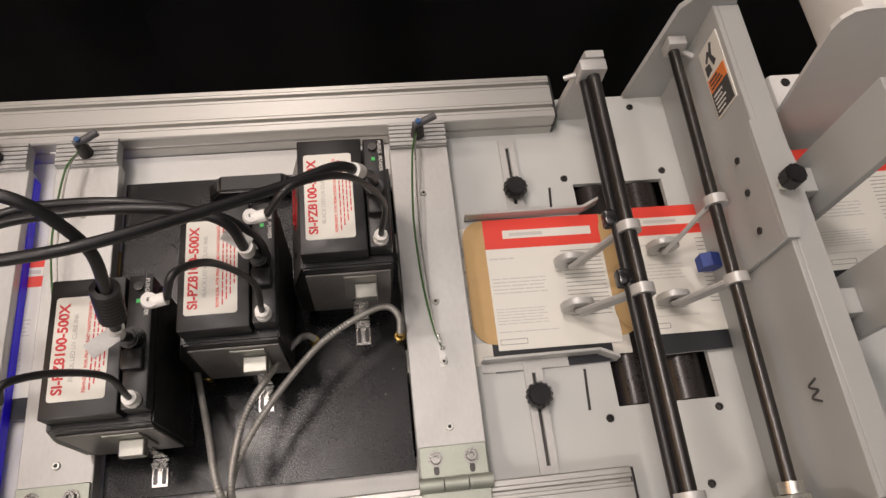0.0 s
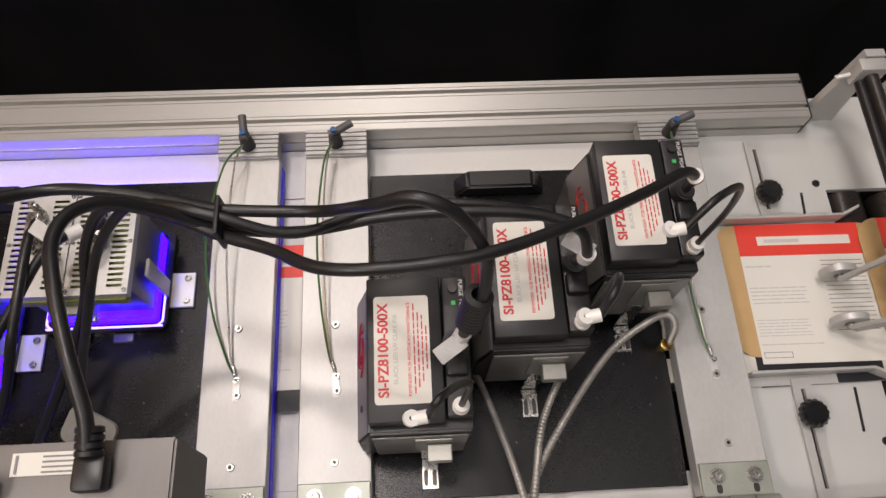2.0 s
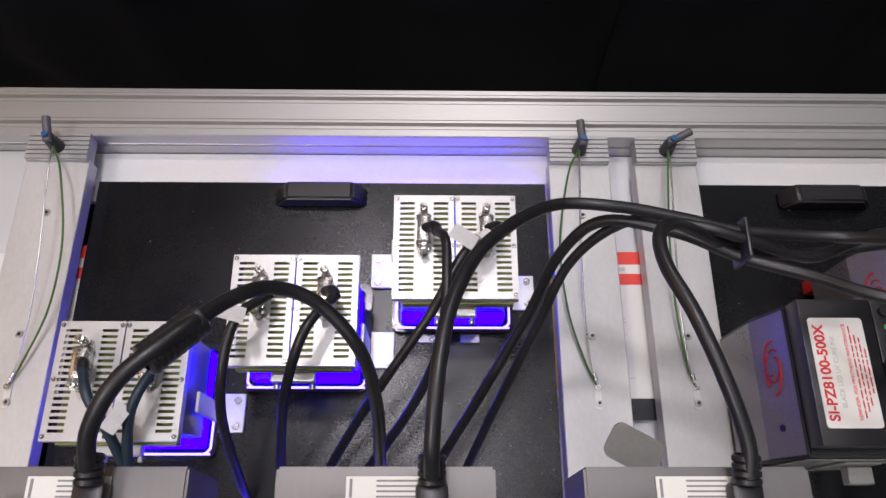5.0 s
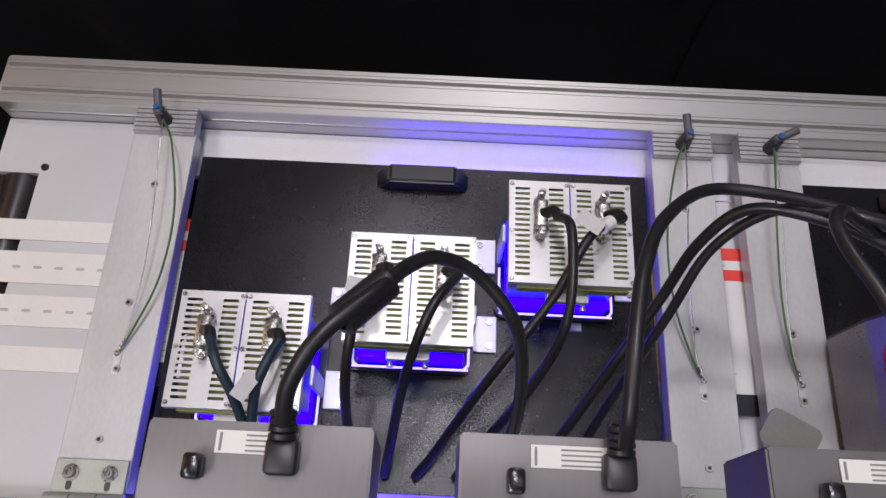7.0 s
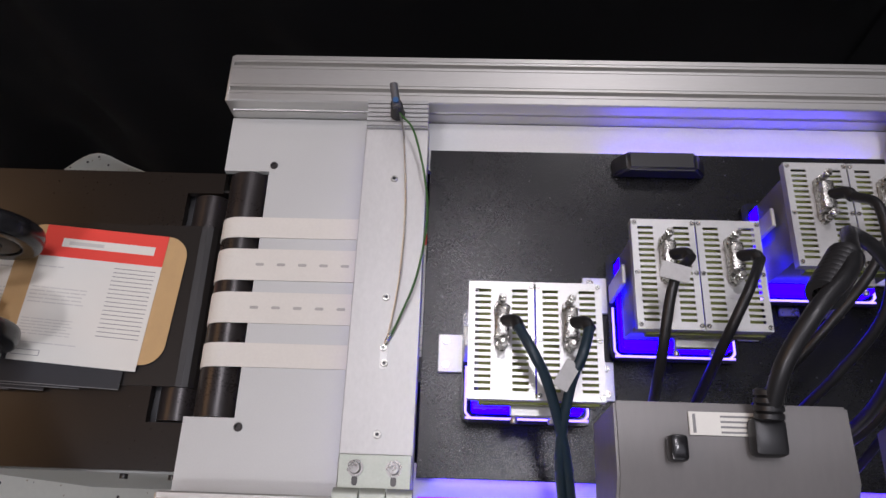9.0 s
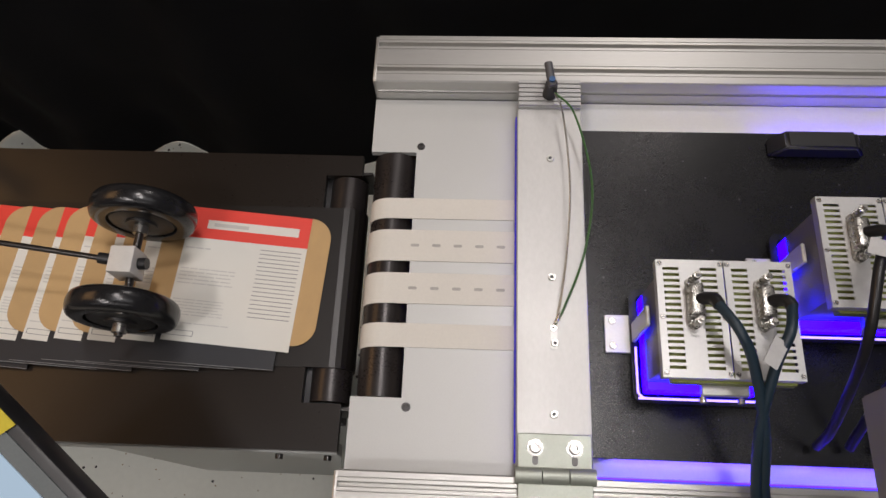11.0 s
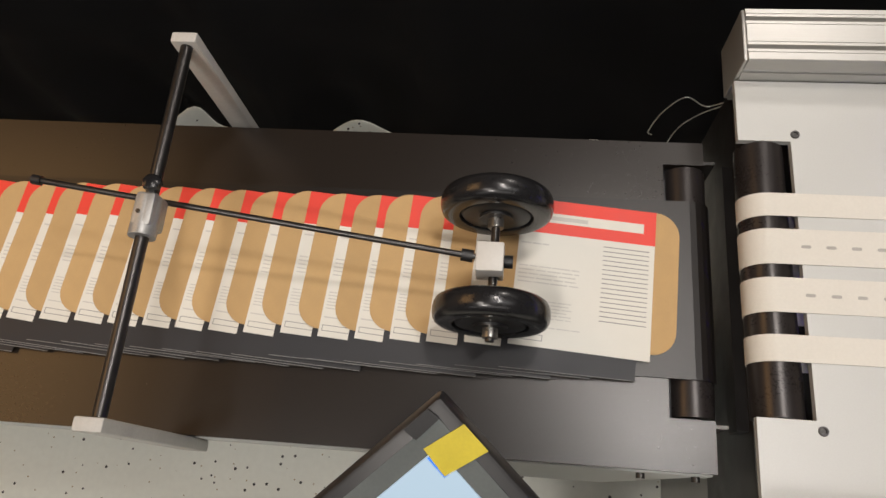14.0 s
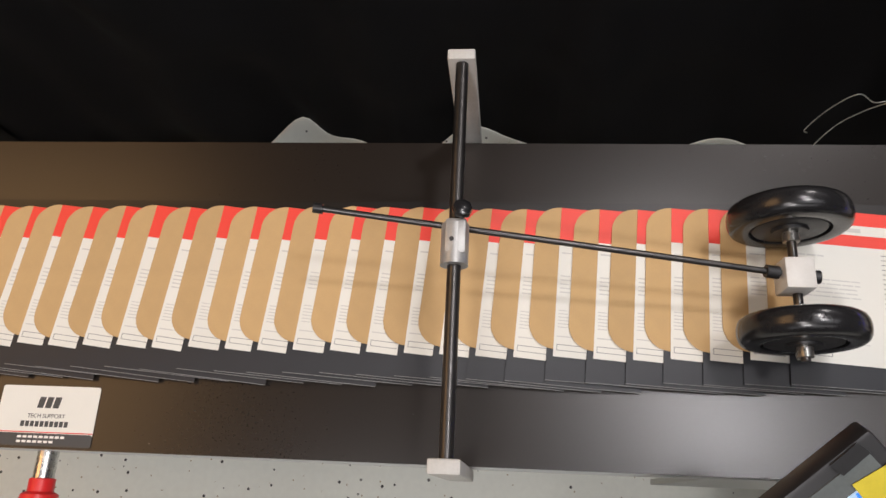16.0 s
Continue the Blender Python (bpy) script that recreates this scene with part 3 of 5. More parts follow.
    part("lever", b, mat("lever_grey", (0.09, 0.09, 0.095), 0.45), lv)
    b = bm_new()
    cyl(b, c + Vector((0, 0, 0.004)), c + Vector((0, 0, 0.0075)), 0.0034, 16)
    part("button", b, BLUE, lv, "blue push button")
    # earth wires
    for nm, m, bow, r, cat in (("earth_wire", GREEN, 0.036 if x0 < -1 else -0.030 if x0 < -0.5 else -0.014, 0.0012, "thin green earth wire from the clamp to the lug"), ("steel_lanyard", ZINC, 0.013 if x0 < -1 else -0.008, 0.0010, "thin grey steel lanyard from the clamp to the lug")):
        b = bm_new()
        s = xc + (0.004 if x0 < -1 else -0.003)
        tube(b, [(s, 0.545, 0.815), (s + bow * 0.55, 0.51, 0.826), (s + bow, 0.43, 0.822), (s + bow * 0.8, 0.36, 0.808), (s + bow * 0.25, 0.305, 0.799), (xc + 0.001, 0.281, 0.7948)], r, 8, 10)
        solo(nm, b, m, cat, "wire")


hinged_bar(-1.146, -1.074, radians(100))
hinged_bar(-0.547, -0.477, radians(96))
hinged_bar(-0.447, -0.375, radians(25))
hinged_bar(-0.054, 0.018, radians(20))


# ---- ultraviolet lamps ----
def perforated(bm, x0, x1, y0, y1, z, cols, n, sh, thick):
    """A plate with n rows of slots in the given columns, cut through."""
    xs = sorted({x0, x1, *[c for col in cols for c in col]})
    ys = [y0]
    step = (y1 - y0 - 0.012) / n
    for k in range(n):
        a = y0 + 0.006 + k * step + (step - sh) / 2
        ys += [a, a + sh]
    ys.append(y1)
    grid = [[bm.verts.new((x, y, z)) for x in xs] for y in ys]
    for j in range(len(ys) - 1):
        for i in range(len(xs) - 1):
            if j % 2 == 1 and any(abs(xs[i] - c[0]) < 1e-6 for c in cols):
                continue
            bm.faces.new((grid[j][i], grid[j][i + 1], grid[j + 1][i + 1], grid[j + 1][i]))
    bmesh.ops.recalc_face_normals(bm, faces=bm.faces)
    bmesh.ops.solidify(bm, geom=bm.faces[:], thickness=thick)
    return bm


def uv_lamp(x0, y0):
    x1, y1, zt = x0 + 0.121, y0 + 0.1085, 0.876
    xc, yc = (x0 + x1) / 2, (y0 + y1) / 2
    t = thing("ultraviolet_lamp", (xc, yc, 0.767), "silver ultraviolet curing lamp with slotted cover, glowing violet underneath", "lamp", "ultraviolet lamps")
    b = bm_new()
    outer, inner = rounded(x0 - 0.005, x1 + 0.005, y0 - 0.006, y1 + 0.004, 0.010), rounded(x0 + 0.002, x1 - 0.002, y0 + 0.001, y1 - 0.003, 0.007)
    n = len(outer)
    vs = [[b.verts.new((*p, z)) for p in o] for o, z in ((outer, 0.767), (outer, 0.776), (inner, 0.776), (inner, 0.767))]
    for k in range(4):
        for i in range(n):
            b.faces.new((vs[k][i], vs[k][(i + 1) % n], vs[(k + 1) % 4][(i + 1) % n], vs[(k + 1) % 4][i]))
    part("base_frame", b, GLOSSB, t, "black rounded frame")
    b = bm_new()
    path = rounded(x0 - 0.0005, x1 + 0.0005, y0 - 0.0015, y1 - 0.001, 0.0085)
    tube(b, [(x0 - 0.0005, y0 + 0.05, 0.7775)] + [(*p, 0.7775) for p in path[14:28]] + [(x1 + 0.0005, y0 + 0.05, 0.7775)], 0.0011, 8, 3)
    part("light_ring", b, UVHOT, t, "glowing violet edge")
    b = bm_new()
    box(b, x0 + 0.006, x1 - 0.006, y0 + 0.012, y1 - 0.006, 0.767, 0.862, 0.002)
    body = part("body", b, BODYM, t)
    b = bm_new()
    box(b, x0 + 0.0054, x1 - 0.0054, y0 + 0.004, y1 - 0.0054, 0.7672, 0.792, 0.003)
    part("light_window", b, UVWIN, t, "glowing violet window")
    for k in (0, 1):
        a, e = x0 + k * 0.0612, x0 + k * 0.0612 + 0.0598
        b = bm_new()
        perforated(b, a, e, y0, y1, zt, ((a + 0.006, a + 0.0205), (a + 0.0395, a + 0.054)), 17, 0.0029, 0.0014)
        cover = part("slotted_cover", b, COVER, t, smooth=False)
    b = bm_new()
    box(b, xc - 0.0010, xc + 0.0010, y0 + 0.006, y1 - 0.006, zt - 0.0045, zt - 0.0035)
    part("inner_light", b, UVEDGE, t, "violet light in the gap between the covers", smooth=False)
    b = bm_new()
    for ya, yb, xa, xb in ((y0, y0 + 0.0013, x0, x1), (y1 - 0.0013, y1, x0, x1)):
        box(b, xa, xb, ya, yb, zt - 0.010, zt - 0.0016)
    for xa in (x0, x1 - 0.0013):
        box(b, xa, xa + 0.0013, y0 + 0.0014, y1 - 0.0014, zt - 0.010, zt - 0.0016)
    part("cover_skirt", b, COVER, t, smooth=False)
    b = bm_new()
    box(b, x0 + 0.010, x1 - 0.004, y0 - 0.002, y1 - 0.004, zt - 0.021, zt - 0.0105)
    part("circuit_board", b, OLIVE, t, "olive circuit board edge", smooth=False)
    for k in range(2):
        for xs in (x0 + k * 0.0607 + 0.003, x0 + k * 0.0607 + 0.0573):
            for ys in (y0 + 0.004, yc, y1 - 0.004):
                b = bm_new()
                screw(b, xs, ys, zt, 0.0023, 0.0012)
                part("cover_screw", b, STEEL, cover)
        # plug and hood
        cx = x0 + 0.030 + k * 0.0607
        cy = yc + 0.012
        b = bm_new()
        prism(b, [(cx - 0.0055, cy - 0.021), (cx + 0.0055, cy - 0.019), (cx + 0.0055, cy + 0.019), (cx - 0.0055, cy + 0.021)], zt + 0.0005, zt + 0.007, "z")
        box(b, cx - 0.0062, cx + 0.0062, cy - 0.0145, cy + 0.0145, zt + 0.0055, zt + 0.018, 0.0025)
        box(b, cx - 0.0072, cx + 0.0072, cy - 0.016, cy - 0.011, zt + 0.006, zt + 0.013, 0.001, 1)
        box(b, cx - 0.0072, cx + 0.0072, cy + 0.011, cy + 0.016, zt + 0.006, zt + 0.013, 0.001, 1)
        plug = part("plug", b, NICKEL, t, "dull metal data plug")
        for s in (-1, 1):
            pb = bm_new()
            cyl(pb, (cx, cy + s * 0.0205, zt + 0.001), (cx, cy + s * 0.0205, zt + 0.026), 0.0019, 12)
            for k in range(3):
                lathe(pb, [(0.0019, 0), (0.0038, 0.0004), (0.0038, 0.0030), (0.0019, 0.0034)], (cx, cy + s * 0.0205, zt + 0.0075 + k * 0.0058), (0, 0, 1), 10)
            cyl(pb, (cx, cy + s * 0.0205, zt), (cx, cy + s * 0.0205, zt + 0.004), 0.0042, 6)
            part("thumb_screw", pb, NICKEL, plug)
        pb = bm_new()
        tube(pb, [(cx + 0.002, cy, zt + 0.015), (cx + 0.010, cy - 0.003, zt + 0.027), (cx + 0.013, cy - 0.010, zt + 0.031)], 0.0055, 10)
        part("strain_relief", pb, BLACK, plug)
    # side brackets
    for s, yb in ((-1, y0 + 0.045), (1, y0 + 0.020)):
        xe = x0 - 0.004 if s < 0 else x1 + 0.004
        b = bm_new()
        box(b, min(xe, xe + s * 0.026), max(xe, xe + s * 0.026), yb, yb + 0.040, 0.768, 0.772, 0.0008, 1)
        bracket = part("side_bracket", b, BRKT, t)
        b = bm_new()
        box(b, xe - 0.0015 - 0.002 * s, xe + 0.0025 - 0.002 * s, yb + 0.010, yb + 0.030, 0.776, 0.842, 0.001, 1)
        part("side_post", b, BRKT, t)
        for dy in (0.007, 0.033):
            b = bm_new()
            screw(b, xe + s * 0.018, yb + dy, 0.772, 0.004, 0.003)
            part("screw", b, STEEL, bracket)
    b = bm_new()
    box(b, xc - 0.021, xc + 0.021, y0 - 0.010, y0 + 0.010, 0.843, 0.851, 0.001, 1)
    terminal = part("front_terminal", b, COVER, t, "pale metal front terminal block")
    for dx in (-0.017, 0.017):
        b = bm_new()
        cyl(b, (xc + dx, y0 - 0.0102, 0.838), (xc + dx, y0 - 0.0145, 0.838), 0.0032, 10)
        cyl(b, (xc + dx, y0 + 0.004, 0.838), (xc + dx, y0 - 0.0102, 0.838), 0.0018, 8)
        part("terminal_screw", b, ZINC, terminal)
    for dx in (-0.026, 0.020) if x0 > -0.75 else ():
        b = bm_new()
        box(b, xc + dx - 0.012, xc + dx + 0.010, y0 - 0.017, y0 - 0.0065, 0.7672, 0.7712, 0.0012, 1)
        part("foot_tab", b, COLLAR, t)
    return t


uv_lamp(-1.0245, 0.2175)
uv_lamp(-0.872, 0.2845)
uv_lamp(-0.719, 0.349)


# ---- ink units ----
def ink_unit(x0, y0, turn):
    """A black ink unit, 0.087 wide and 0.124 deep, its top at 0.94."""
    x1, y1, zt = x0 + 0.087, y0 + 0.124, 0.94
    t = thing("ink_unit", ((x0 + x1) / 2, y0 + 0.06, 0.767), "black plastic ink unit with a white printed label", "printer unit", "ink units")
    b = bm_new()
    prism(b, [(x0 - 0.012, 0.80), (x1, 0.80), (x1, 0.918), (x0, 0.918), (x0 - 0.012, 0.872)], y0 - 0.006, y1, "y")
    bmesh.ops.bevel(b, geom=b.edges[:], offset=0.002, segments=2, affect="EDGES")
    part("body", b, BLACK, t)
    b = bm_new()
    prism(b, [(x0 - 0.0126, 0.803), (x0 - 0.0122, 0.803), (x0 - 0.0122, 0.872), (x0 - 0.0008, 0.9155), (x0 - 0.0012, 0.9158), (x0 - 0.0126, 0.872)], y0 - 0.004, y1 - 0.004, "y")
    side_plate = part("side_plate", b, SIDEM, t, "satin dark grey side plate", smooth=False)
    b = bm_new()
    cyl(b, (x0 - 0.0066, y0 + 0.020, 0.8945), (x0 - 0.0073, y0 + 0.020, 0.8948), 0.0032, 14)
    part("hole", b, BLACK, side_plate)
    b = bm_new()
    box(b, x0 + 0.001, x0 + 0.064, y0, y1 - 0.001, 0.9185, zt, 0.0016)
    lid = part("lid", b, BLACK, t)
    b = bm_new()
    box(b, x0 + 0.0655, x1, y0 + 0.003, y1 - 0.001, 0.9185, zt - 0.002, 0.002)
    panel = part("connector_panel", b, BLACK, t)
    b = bm_new()
    prism(b, rounded(x0 + 0.007, x0 + 0.0535, y0 + 0.014, y0 + 0.106, 0.003, 4), zt, zt + 0.0006, "z")
    lab = part("label", b, PAPER, lid, "white label with red and grey print", smooth=False)
    up = Matrix.Rotation(radians(90), 4, "Z")
    writing("red_lettering", "SI-PZ8100-500X", 0.0119, Matrix.Translation((x0 + 0.0185, y0 + 0.0195, zt + 0.0008)) @ up, INKRED, lid, bold=0.0003)
    writing("grey_lettering", "BLACK LED UV CURE INK", 0.0053, Matrix.Translation((x0 + 0.0265, y0 + 0.030, zt + 0.0008)) @ up, GREYP, lid)
    writing("red_lettering", "REMINDER: FOR PRINTHEAD MAINTENANCE", 0.0040, Matrix.Translation((x0 + 0.0375, y0 + 0.020, zt + 0.0008)) @ up, RED, lid)
    rnd = random.Random(5)
    for k, (lo, hi) in enumerate(((0.022, 0.096), (0.027, 0.090), (0.032, 0.086), (0.042, 0.074))):
        b = bm_new()
        a0 = lo
        while a0 < hi:
            w = rnd.uniform(0.003, 0.008)
            box(b, x0 + 0.0400 + k * 0.0034, x0 + 0.0411 + k * 0.0034, y0 + a0, y0 + a0 + w, zt + 0.0005, zt + 0.0009)
            a0 += w + 0.0014
        part("red_print_line", b, INKRED, lid, smooth=False)
    b = bm_new()
    cyl(b, (x0 + 0.075, y1 - 0.012, zt - 0.002), (x0 + 0.075, y1 - 0.012, zt + 0.001), 0.0042, 16)
    part("purge_button", b, SHAFT, panel)
    b = bm_new()
    box(b, x0 + 0.0735, x0 + 0.0770, y1 - 0.027, y1 - 0.0235, zt - 0.002, zt - 0.0008)
    part("power_light", b, LED, panel, "small green power light", smooth=False)
    side = Matrix.Rotation(radians(-90), 4, "Z")
    for word, dy in (("PURGE", 0.004), ("POWER", 0.022), ("DATA", 0.074)):
        writing("white_lettering", word, 0.0050, Matrix.Translation((x0 + 0.0805, y1 - dy, zt - 0.0017)) @ side, WHITEP, panel)
    # sockets
    b = bm_new()
    cyl(b, (x0 + 0.074, y0 + 0.064, zt - 0.002), (x0 + 0.074, y0 + 0.060, zt + 0.016), 0.0085, 18, 0.007)
    plug = part("data_plug", b, BLACK, panel)
    for k in range(5):
        rb = bm_new()
        ring(rb, (x0 + 0.074, y0 + 0.0645 - 0.0012 * k, zt + 0.0012 + 0.003 * k), (0, -0.2, 1), 0.004, 0.0096 - 0.0003 * k, 0.0009, 18)
        part("plug_rib", rb, BLACK, plug)
    rb = bm_new()
    box(rb, x0 + 0.0662, x0 + 0.0842, y0 + 0.0345, y0 + 0.0530, zt - 0.002, zt + 0.0085, 0.0025)
    part("plug_latch", rb, BLACK, plug)
    b = bm_new()
    cyl(b, (x0 + 0.0765, y0 + 0.010, zt - 0.002), (x0 + 0.0765, y0 + 0.010, zt + 0.011), 0.0062, 18)
    lathe(b, [(0.0072, 0.0), (0.0072, 0.004), (0.0062, 0.005)], (x0 + 0.0765, y0 + 0.010, zt), (0, 0, 1), 18)
    part("tube_fitting", b, WHITEP, panel, "white tube fitting")
    # lower front block, bracket and foot
    b = bm_new()
    box(b, x0 + 0.002, x1 - 0.003, y0 - 0.0082, y0 - 0.0062, 0.806, 0.905, 0.0006, 1)
    part("front_panel", b, GLINT, t, "dark glossy metal front panel")
    b = bm_new()
    box(b, x0 + 0.003, x1 - 0.003, y0 - 0.002, y1 - 0.01, 0.767, 0.7995, 0.001)
    part("lower_body", b, GLOSSB, t)
    b = bm_new()
    xc = x0 + 0.052
    box(b, xc - 0.014, xc + 0.018, y0 - 0.0105, y0 - 0.0084, 0.84, 0.90, 0.0006, 1)
    box(b, xc - 0.004, xc + 0.018, y0 - 0.026, y0 - 0.0105, 0.872, 0.884, 0.001, 1)
    bracket = part("front_bracket", b, BODYM, t, "grey metal front bracket")
    b = bm_new()
    box(b, xc - 0.009, xc + 0.008, y0 - 0.0105, y0 - 0.0084, 0.772, 0.838, 0.0006, 1)
    box(b, xc - 0.009, xc + 0.008, y0 - 0.040, y0 - 0.0105, 0.767, 0.7695, 0.0008, 1)
    foot = part("foot_bracket", b, STEEL, t, "bright slotted foot bracket")
    for dx in (-0.0048, 0.0038):
        b = bm_new()
        prism(b, rounded(xc + dx - 0.0022, xc + dx + 0.0022, y0 - 0.037, y0 - 0.022, 0.002, 4), 0.7693, 0.7699, "z")
        part("slot", b, SHAFT, foot)
        b = bm_new()
        screw(b, xc + dx, y0 - 0.018, 0.7695, 0.0042, 0.005)
        part("screw", b, STEEL, foot)
    # dark red emblem as plain strokes on the side wall
    for k in range(9):
        b = bm_new()
        pts = []
        rad, start, sweep = 0.007 + 0.0017 * ((k * 5) % 9), 25 + 83 * k, 120 - 6 * k
        cy, cz = 0.0065 * math.sin(2.4 * k), 0.0045 * math.cos(1.7 * k)
        for i in range(7):
            a = radians(start + sweep * i / 6)
            z = min(0.914, max(0.875, 0.8945 + cz + 0.62 * rad * math.sin(a)))
            pts.append((x0 - 0.0128 + (z - 0.872) * 0.261, y0 + 0.072 + cy + rad * math.cos(a) * (1 + 0.1 * i / 6), z))
        tube(b, pts, 0.0009 + 0.0003 * (k % 2), 6, 5)
        part("emblem_stroke", b, EMBLEM, t, "dark red emblem stroke")
    # drip tube and cap
    b = bm_new()
    px, py = x0 + 0.0765, y0 + 0.010
    off = ((-0.029, -0.032, 0.152), (-0.032, -0.048, 0.178), (-0.079, -0.058, 0.176))[turn]
    pts = [(px, py, zt + 0.010), (px + 0.003, py + 0.002, zt + 0.07), (px + 0.3 * off[0], py + 0.3 * off[1], zt + 0.85 * off[2]), (px + 0.75 * off[0], py + 0.75 * off[1], zt + off[2] + 0.012), (px + off[0], py + off[1], zt + off[2])]
    tube(b, pts, 0.0027, 10)
    tb = part("drip_tube", b, BLACK, t)
    b = bm_new()
    e = Vector(pts[-1])
    cyl(b, e, e + Vector((-0.009, -0.001, -0.002)), 0.0042, 14)
    ring(b, e + Vector((-0.010, -0.001, 0.001)), (0.3, 0, 1), 0.0016, 0.0050, 0.0018, 18)
    part("cap", b, WHITEP, tb, "white tube cap")
    return t


ink_unit(-0.369, 0.207, 0)
ink_unit(-0.2615, 0.273, 1)
ink_unit(-0.153, 0.338, 2)


# ---- power supplies on the front rail ----
def supply(x0, x1, plugs):
    t = thing("power_supply", ((x0 + x1) / 2, 0.12, 0.792), "brushed grey metal power supply case with a white label", "power supply", "power supplies")
    b = bm_new()
    prism(b, [(0.0, 1.035), (0.176, 1.035), (0.179, 1.10), (0.138, 1.1015), (0.10, 1.082), (0.0, 1.075)], x0, x1)
    bmesh.ops.bevel(b, geom=b.edges[:], offset=0.0015, segments=2, affect="EDGES")
    part("case", b, BOXM, t)
    b = bm_new()
    box(b, (x0 + x1) / 2 - 0.022, (x0 + x1) / 2 + 0.022, 0.085, 0.105, 0.7925, 1.035, 0.002)
    part("support_post", b, BODYM, t)
    b = bm_new()
    xa = x0 + 0.040
    prism(b, [(xa, 0.1610), (xa + 0.046, 0.1610), (xa + 0.046, 0.1735), (xa, 0.1735)], 1.1012, 1.1022, "z")
    lab = part("label", b, PAPER, t, "white printed label", smooth=False)
    b = bm_new()
    for k in range(4):
        box(b, xa + 0.017, xa + 0.043 - 0.003 * (k % 2), 0.1622 + k * 0.0028, 0.1632 + k * 0.0028, 1.1022, 1.1026)
    box(b, xa + 0.002, xa + 0.0035, 0.1622, 0.1722, 1.1022, 1.1026)
    part("print_line", b, RULE, lab, smooth=False)
    b = bm_new()
    box(b, x0 + 0.026, x0 + 0.036, 0.146, 0.160, 1.1015, 1.113, 0.0025)
    part("plug_cover", b, GLOSSB, t)
    for px in plugs:
        b = bm_new()
        box(b, px - 0.009, px + 0.009, 0.150, 0.170, 1.1015, 1.114, 0.003)
        for k in range(4):
            lathe(b, [(0.0062, 0), (0.0078, 0.001), (0.0078, 0.0035), (0.0062, 0.0045)], (px, 0.168 + 0.004 * k, 1.113 + 0.001 * k), (0, 1, 0.2), 14)
        part("cable_plug", b, BLACK, t, "black ribbed cable plug")
    return t


supply(-0.945, -0.817, (-0.866,))
supply(-0.768, -0.644, (-0.680,))
supply(-0.594, -0.465, (-0.507,))

# ---- cables ----
def cable(name, pts, r, label, m=CABLE, group="cables"):
    return solo(name, tube(bm_new(), pts, r, 12, 10), m, label, "cable", "", group)


cable("data_cable", [(-0.680, 0.172, 1.122), (-0.680, 0.190, 1.136), (-0.676, 0.232, 1.143), (-0.667, 0.271, 1.135), (-0.644, 0.315, 1.107), (-0.596, 0.361, 1.060), (-0.548, 0.362, 1.057), (-0.50, 0.352, 1.058), (-0.462, 0.342, 1.060), (-0.392, 0.337, 1.062), (-0.352, 0.314, 1.115), (-0.324, 0.307, 1.137), (-0.298, 0.299, 1.127), (-0.279, 0.287, 1.09), (-0.279, 0.273, 1.055), (-0.285, 0.266, 1.02), (-0.293, 0.261, 0.985), (-0.295, 0.267, 0.956)], 0.0045, "thick black data cable looping to an ink unit")
cable("data_cable", [(-0.507, 0.172, 1.117), (-0.508, 0.190, 1.124), (-0.518, 0.221, 1.132), (-0.531, 0.260, 1.133), (-0.541, 0.292, 1.125), (-0.539, 0.316, 1.114), (-0.525, 0.330, 1.100), (-0.500, 0.336, 1.073), (-0.462, 0.334, 1.047), (-0.409, 0.334, 1.035), (-0.347, 0.341, 1.04), (-0.286, 0.341, 1.045), (-0.23, 0.338, 1.04), (-0.199, 0.329, 1.03), (-0.19, 0.319, 1.004), (-0.188, 0.327, 0.975), (-0.1875, 0.335, 0.956)], 0.0045, "thick black data cable looping to an ink unit")
cable("data_cable", [(-0.684, 0.191, 0.80), (-0.672, 0.205, 0.85), (-0.634, 0.261, 0.9), (-0.600, 0.313, 0.95), (-0.582, 0.345, 1.0), (-0.554, 0.360, 1.035), (-0.505, 0.344, 1.052), (-0.462, 0.325, 1.053), (-0.425, 0.308, 1.065), (-0.388, 0.283, 1.09), (-0.343, 0.277, 1.1), (-0.281, 0.284, 1.1), (-0.216, 0.312, 1.08), (-0.154, 0.348, 1.05), (-0.112, 0.374, 1.032), (-0.094, 0.381, 1.012), (-0.082, 0.394, 0.98), (-0.079, 0.400, 0.956)], 0.0045, "thick black data cable looping to an ink unit")
cable("lamp_cable", [(-0.616, 0.408, 0.907), (-0.65, 0.379, 0.925), (-0.684, 0.321, 0.91), (-0.74, 0.251, 0.86), (-0.784, 0.193, 0.80), (-0.80, 0.175, 0.78)], 0.0046, "black lamp cable drooping towards the front rail")
cable("lamp_cable", [(-0.6765, 0.407, 0.907), (-0.668, 0.38, 0.93), (-0.672, 0.301, 0.92), (-0.697, 0.251, 0.87), (-0.747, 0.193, 0.80), (-0.76, 0.175, 0.78)], 0.0046, "black lamp cable drooping towards the front rail")
cable("power_cable", [(-0.866, 0.172, 1.115), (-0.862, 0.195, 1.132), (-0.846, 0.221, 1.142), (-0.821, 0.247, 1.135), (-0.803, 0.275, 1.108), (-0.785, 0.292, 1.080), (-0.758, 0.288, 1.060), (-0.731, 0.262, 1.04), (-0.721, 0.233, 1.0), (-0.721, 0.20, 0.94), (-0.728, 0.180, 0.85), (-0.735, 0.172, 0.78)], 0.0049, "thick black power cable in an arch with a ferrite core")
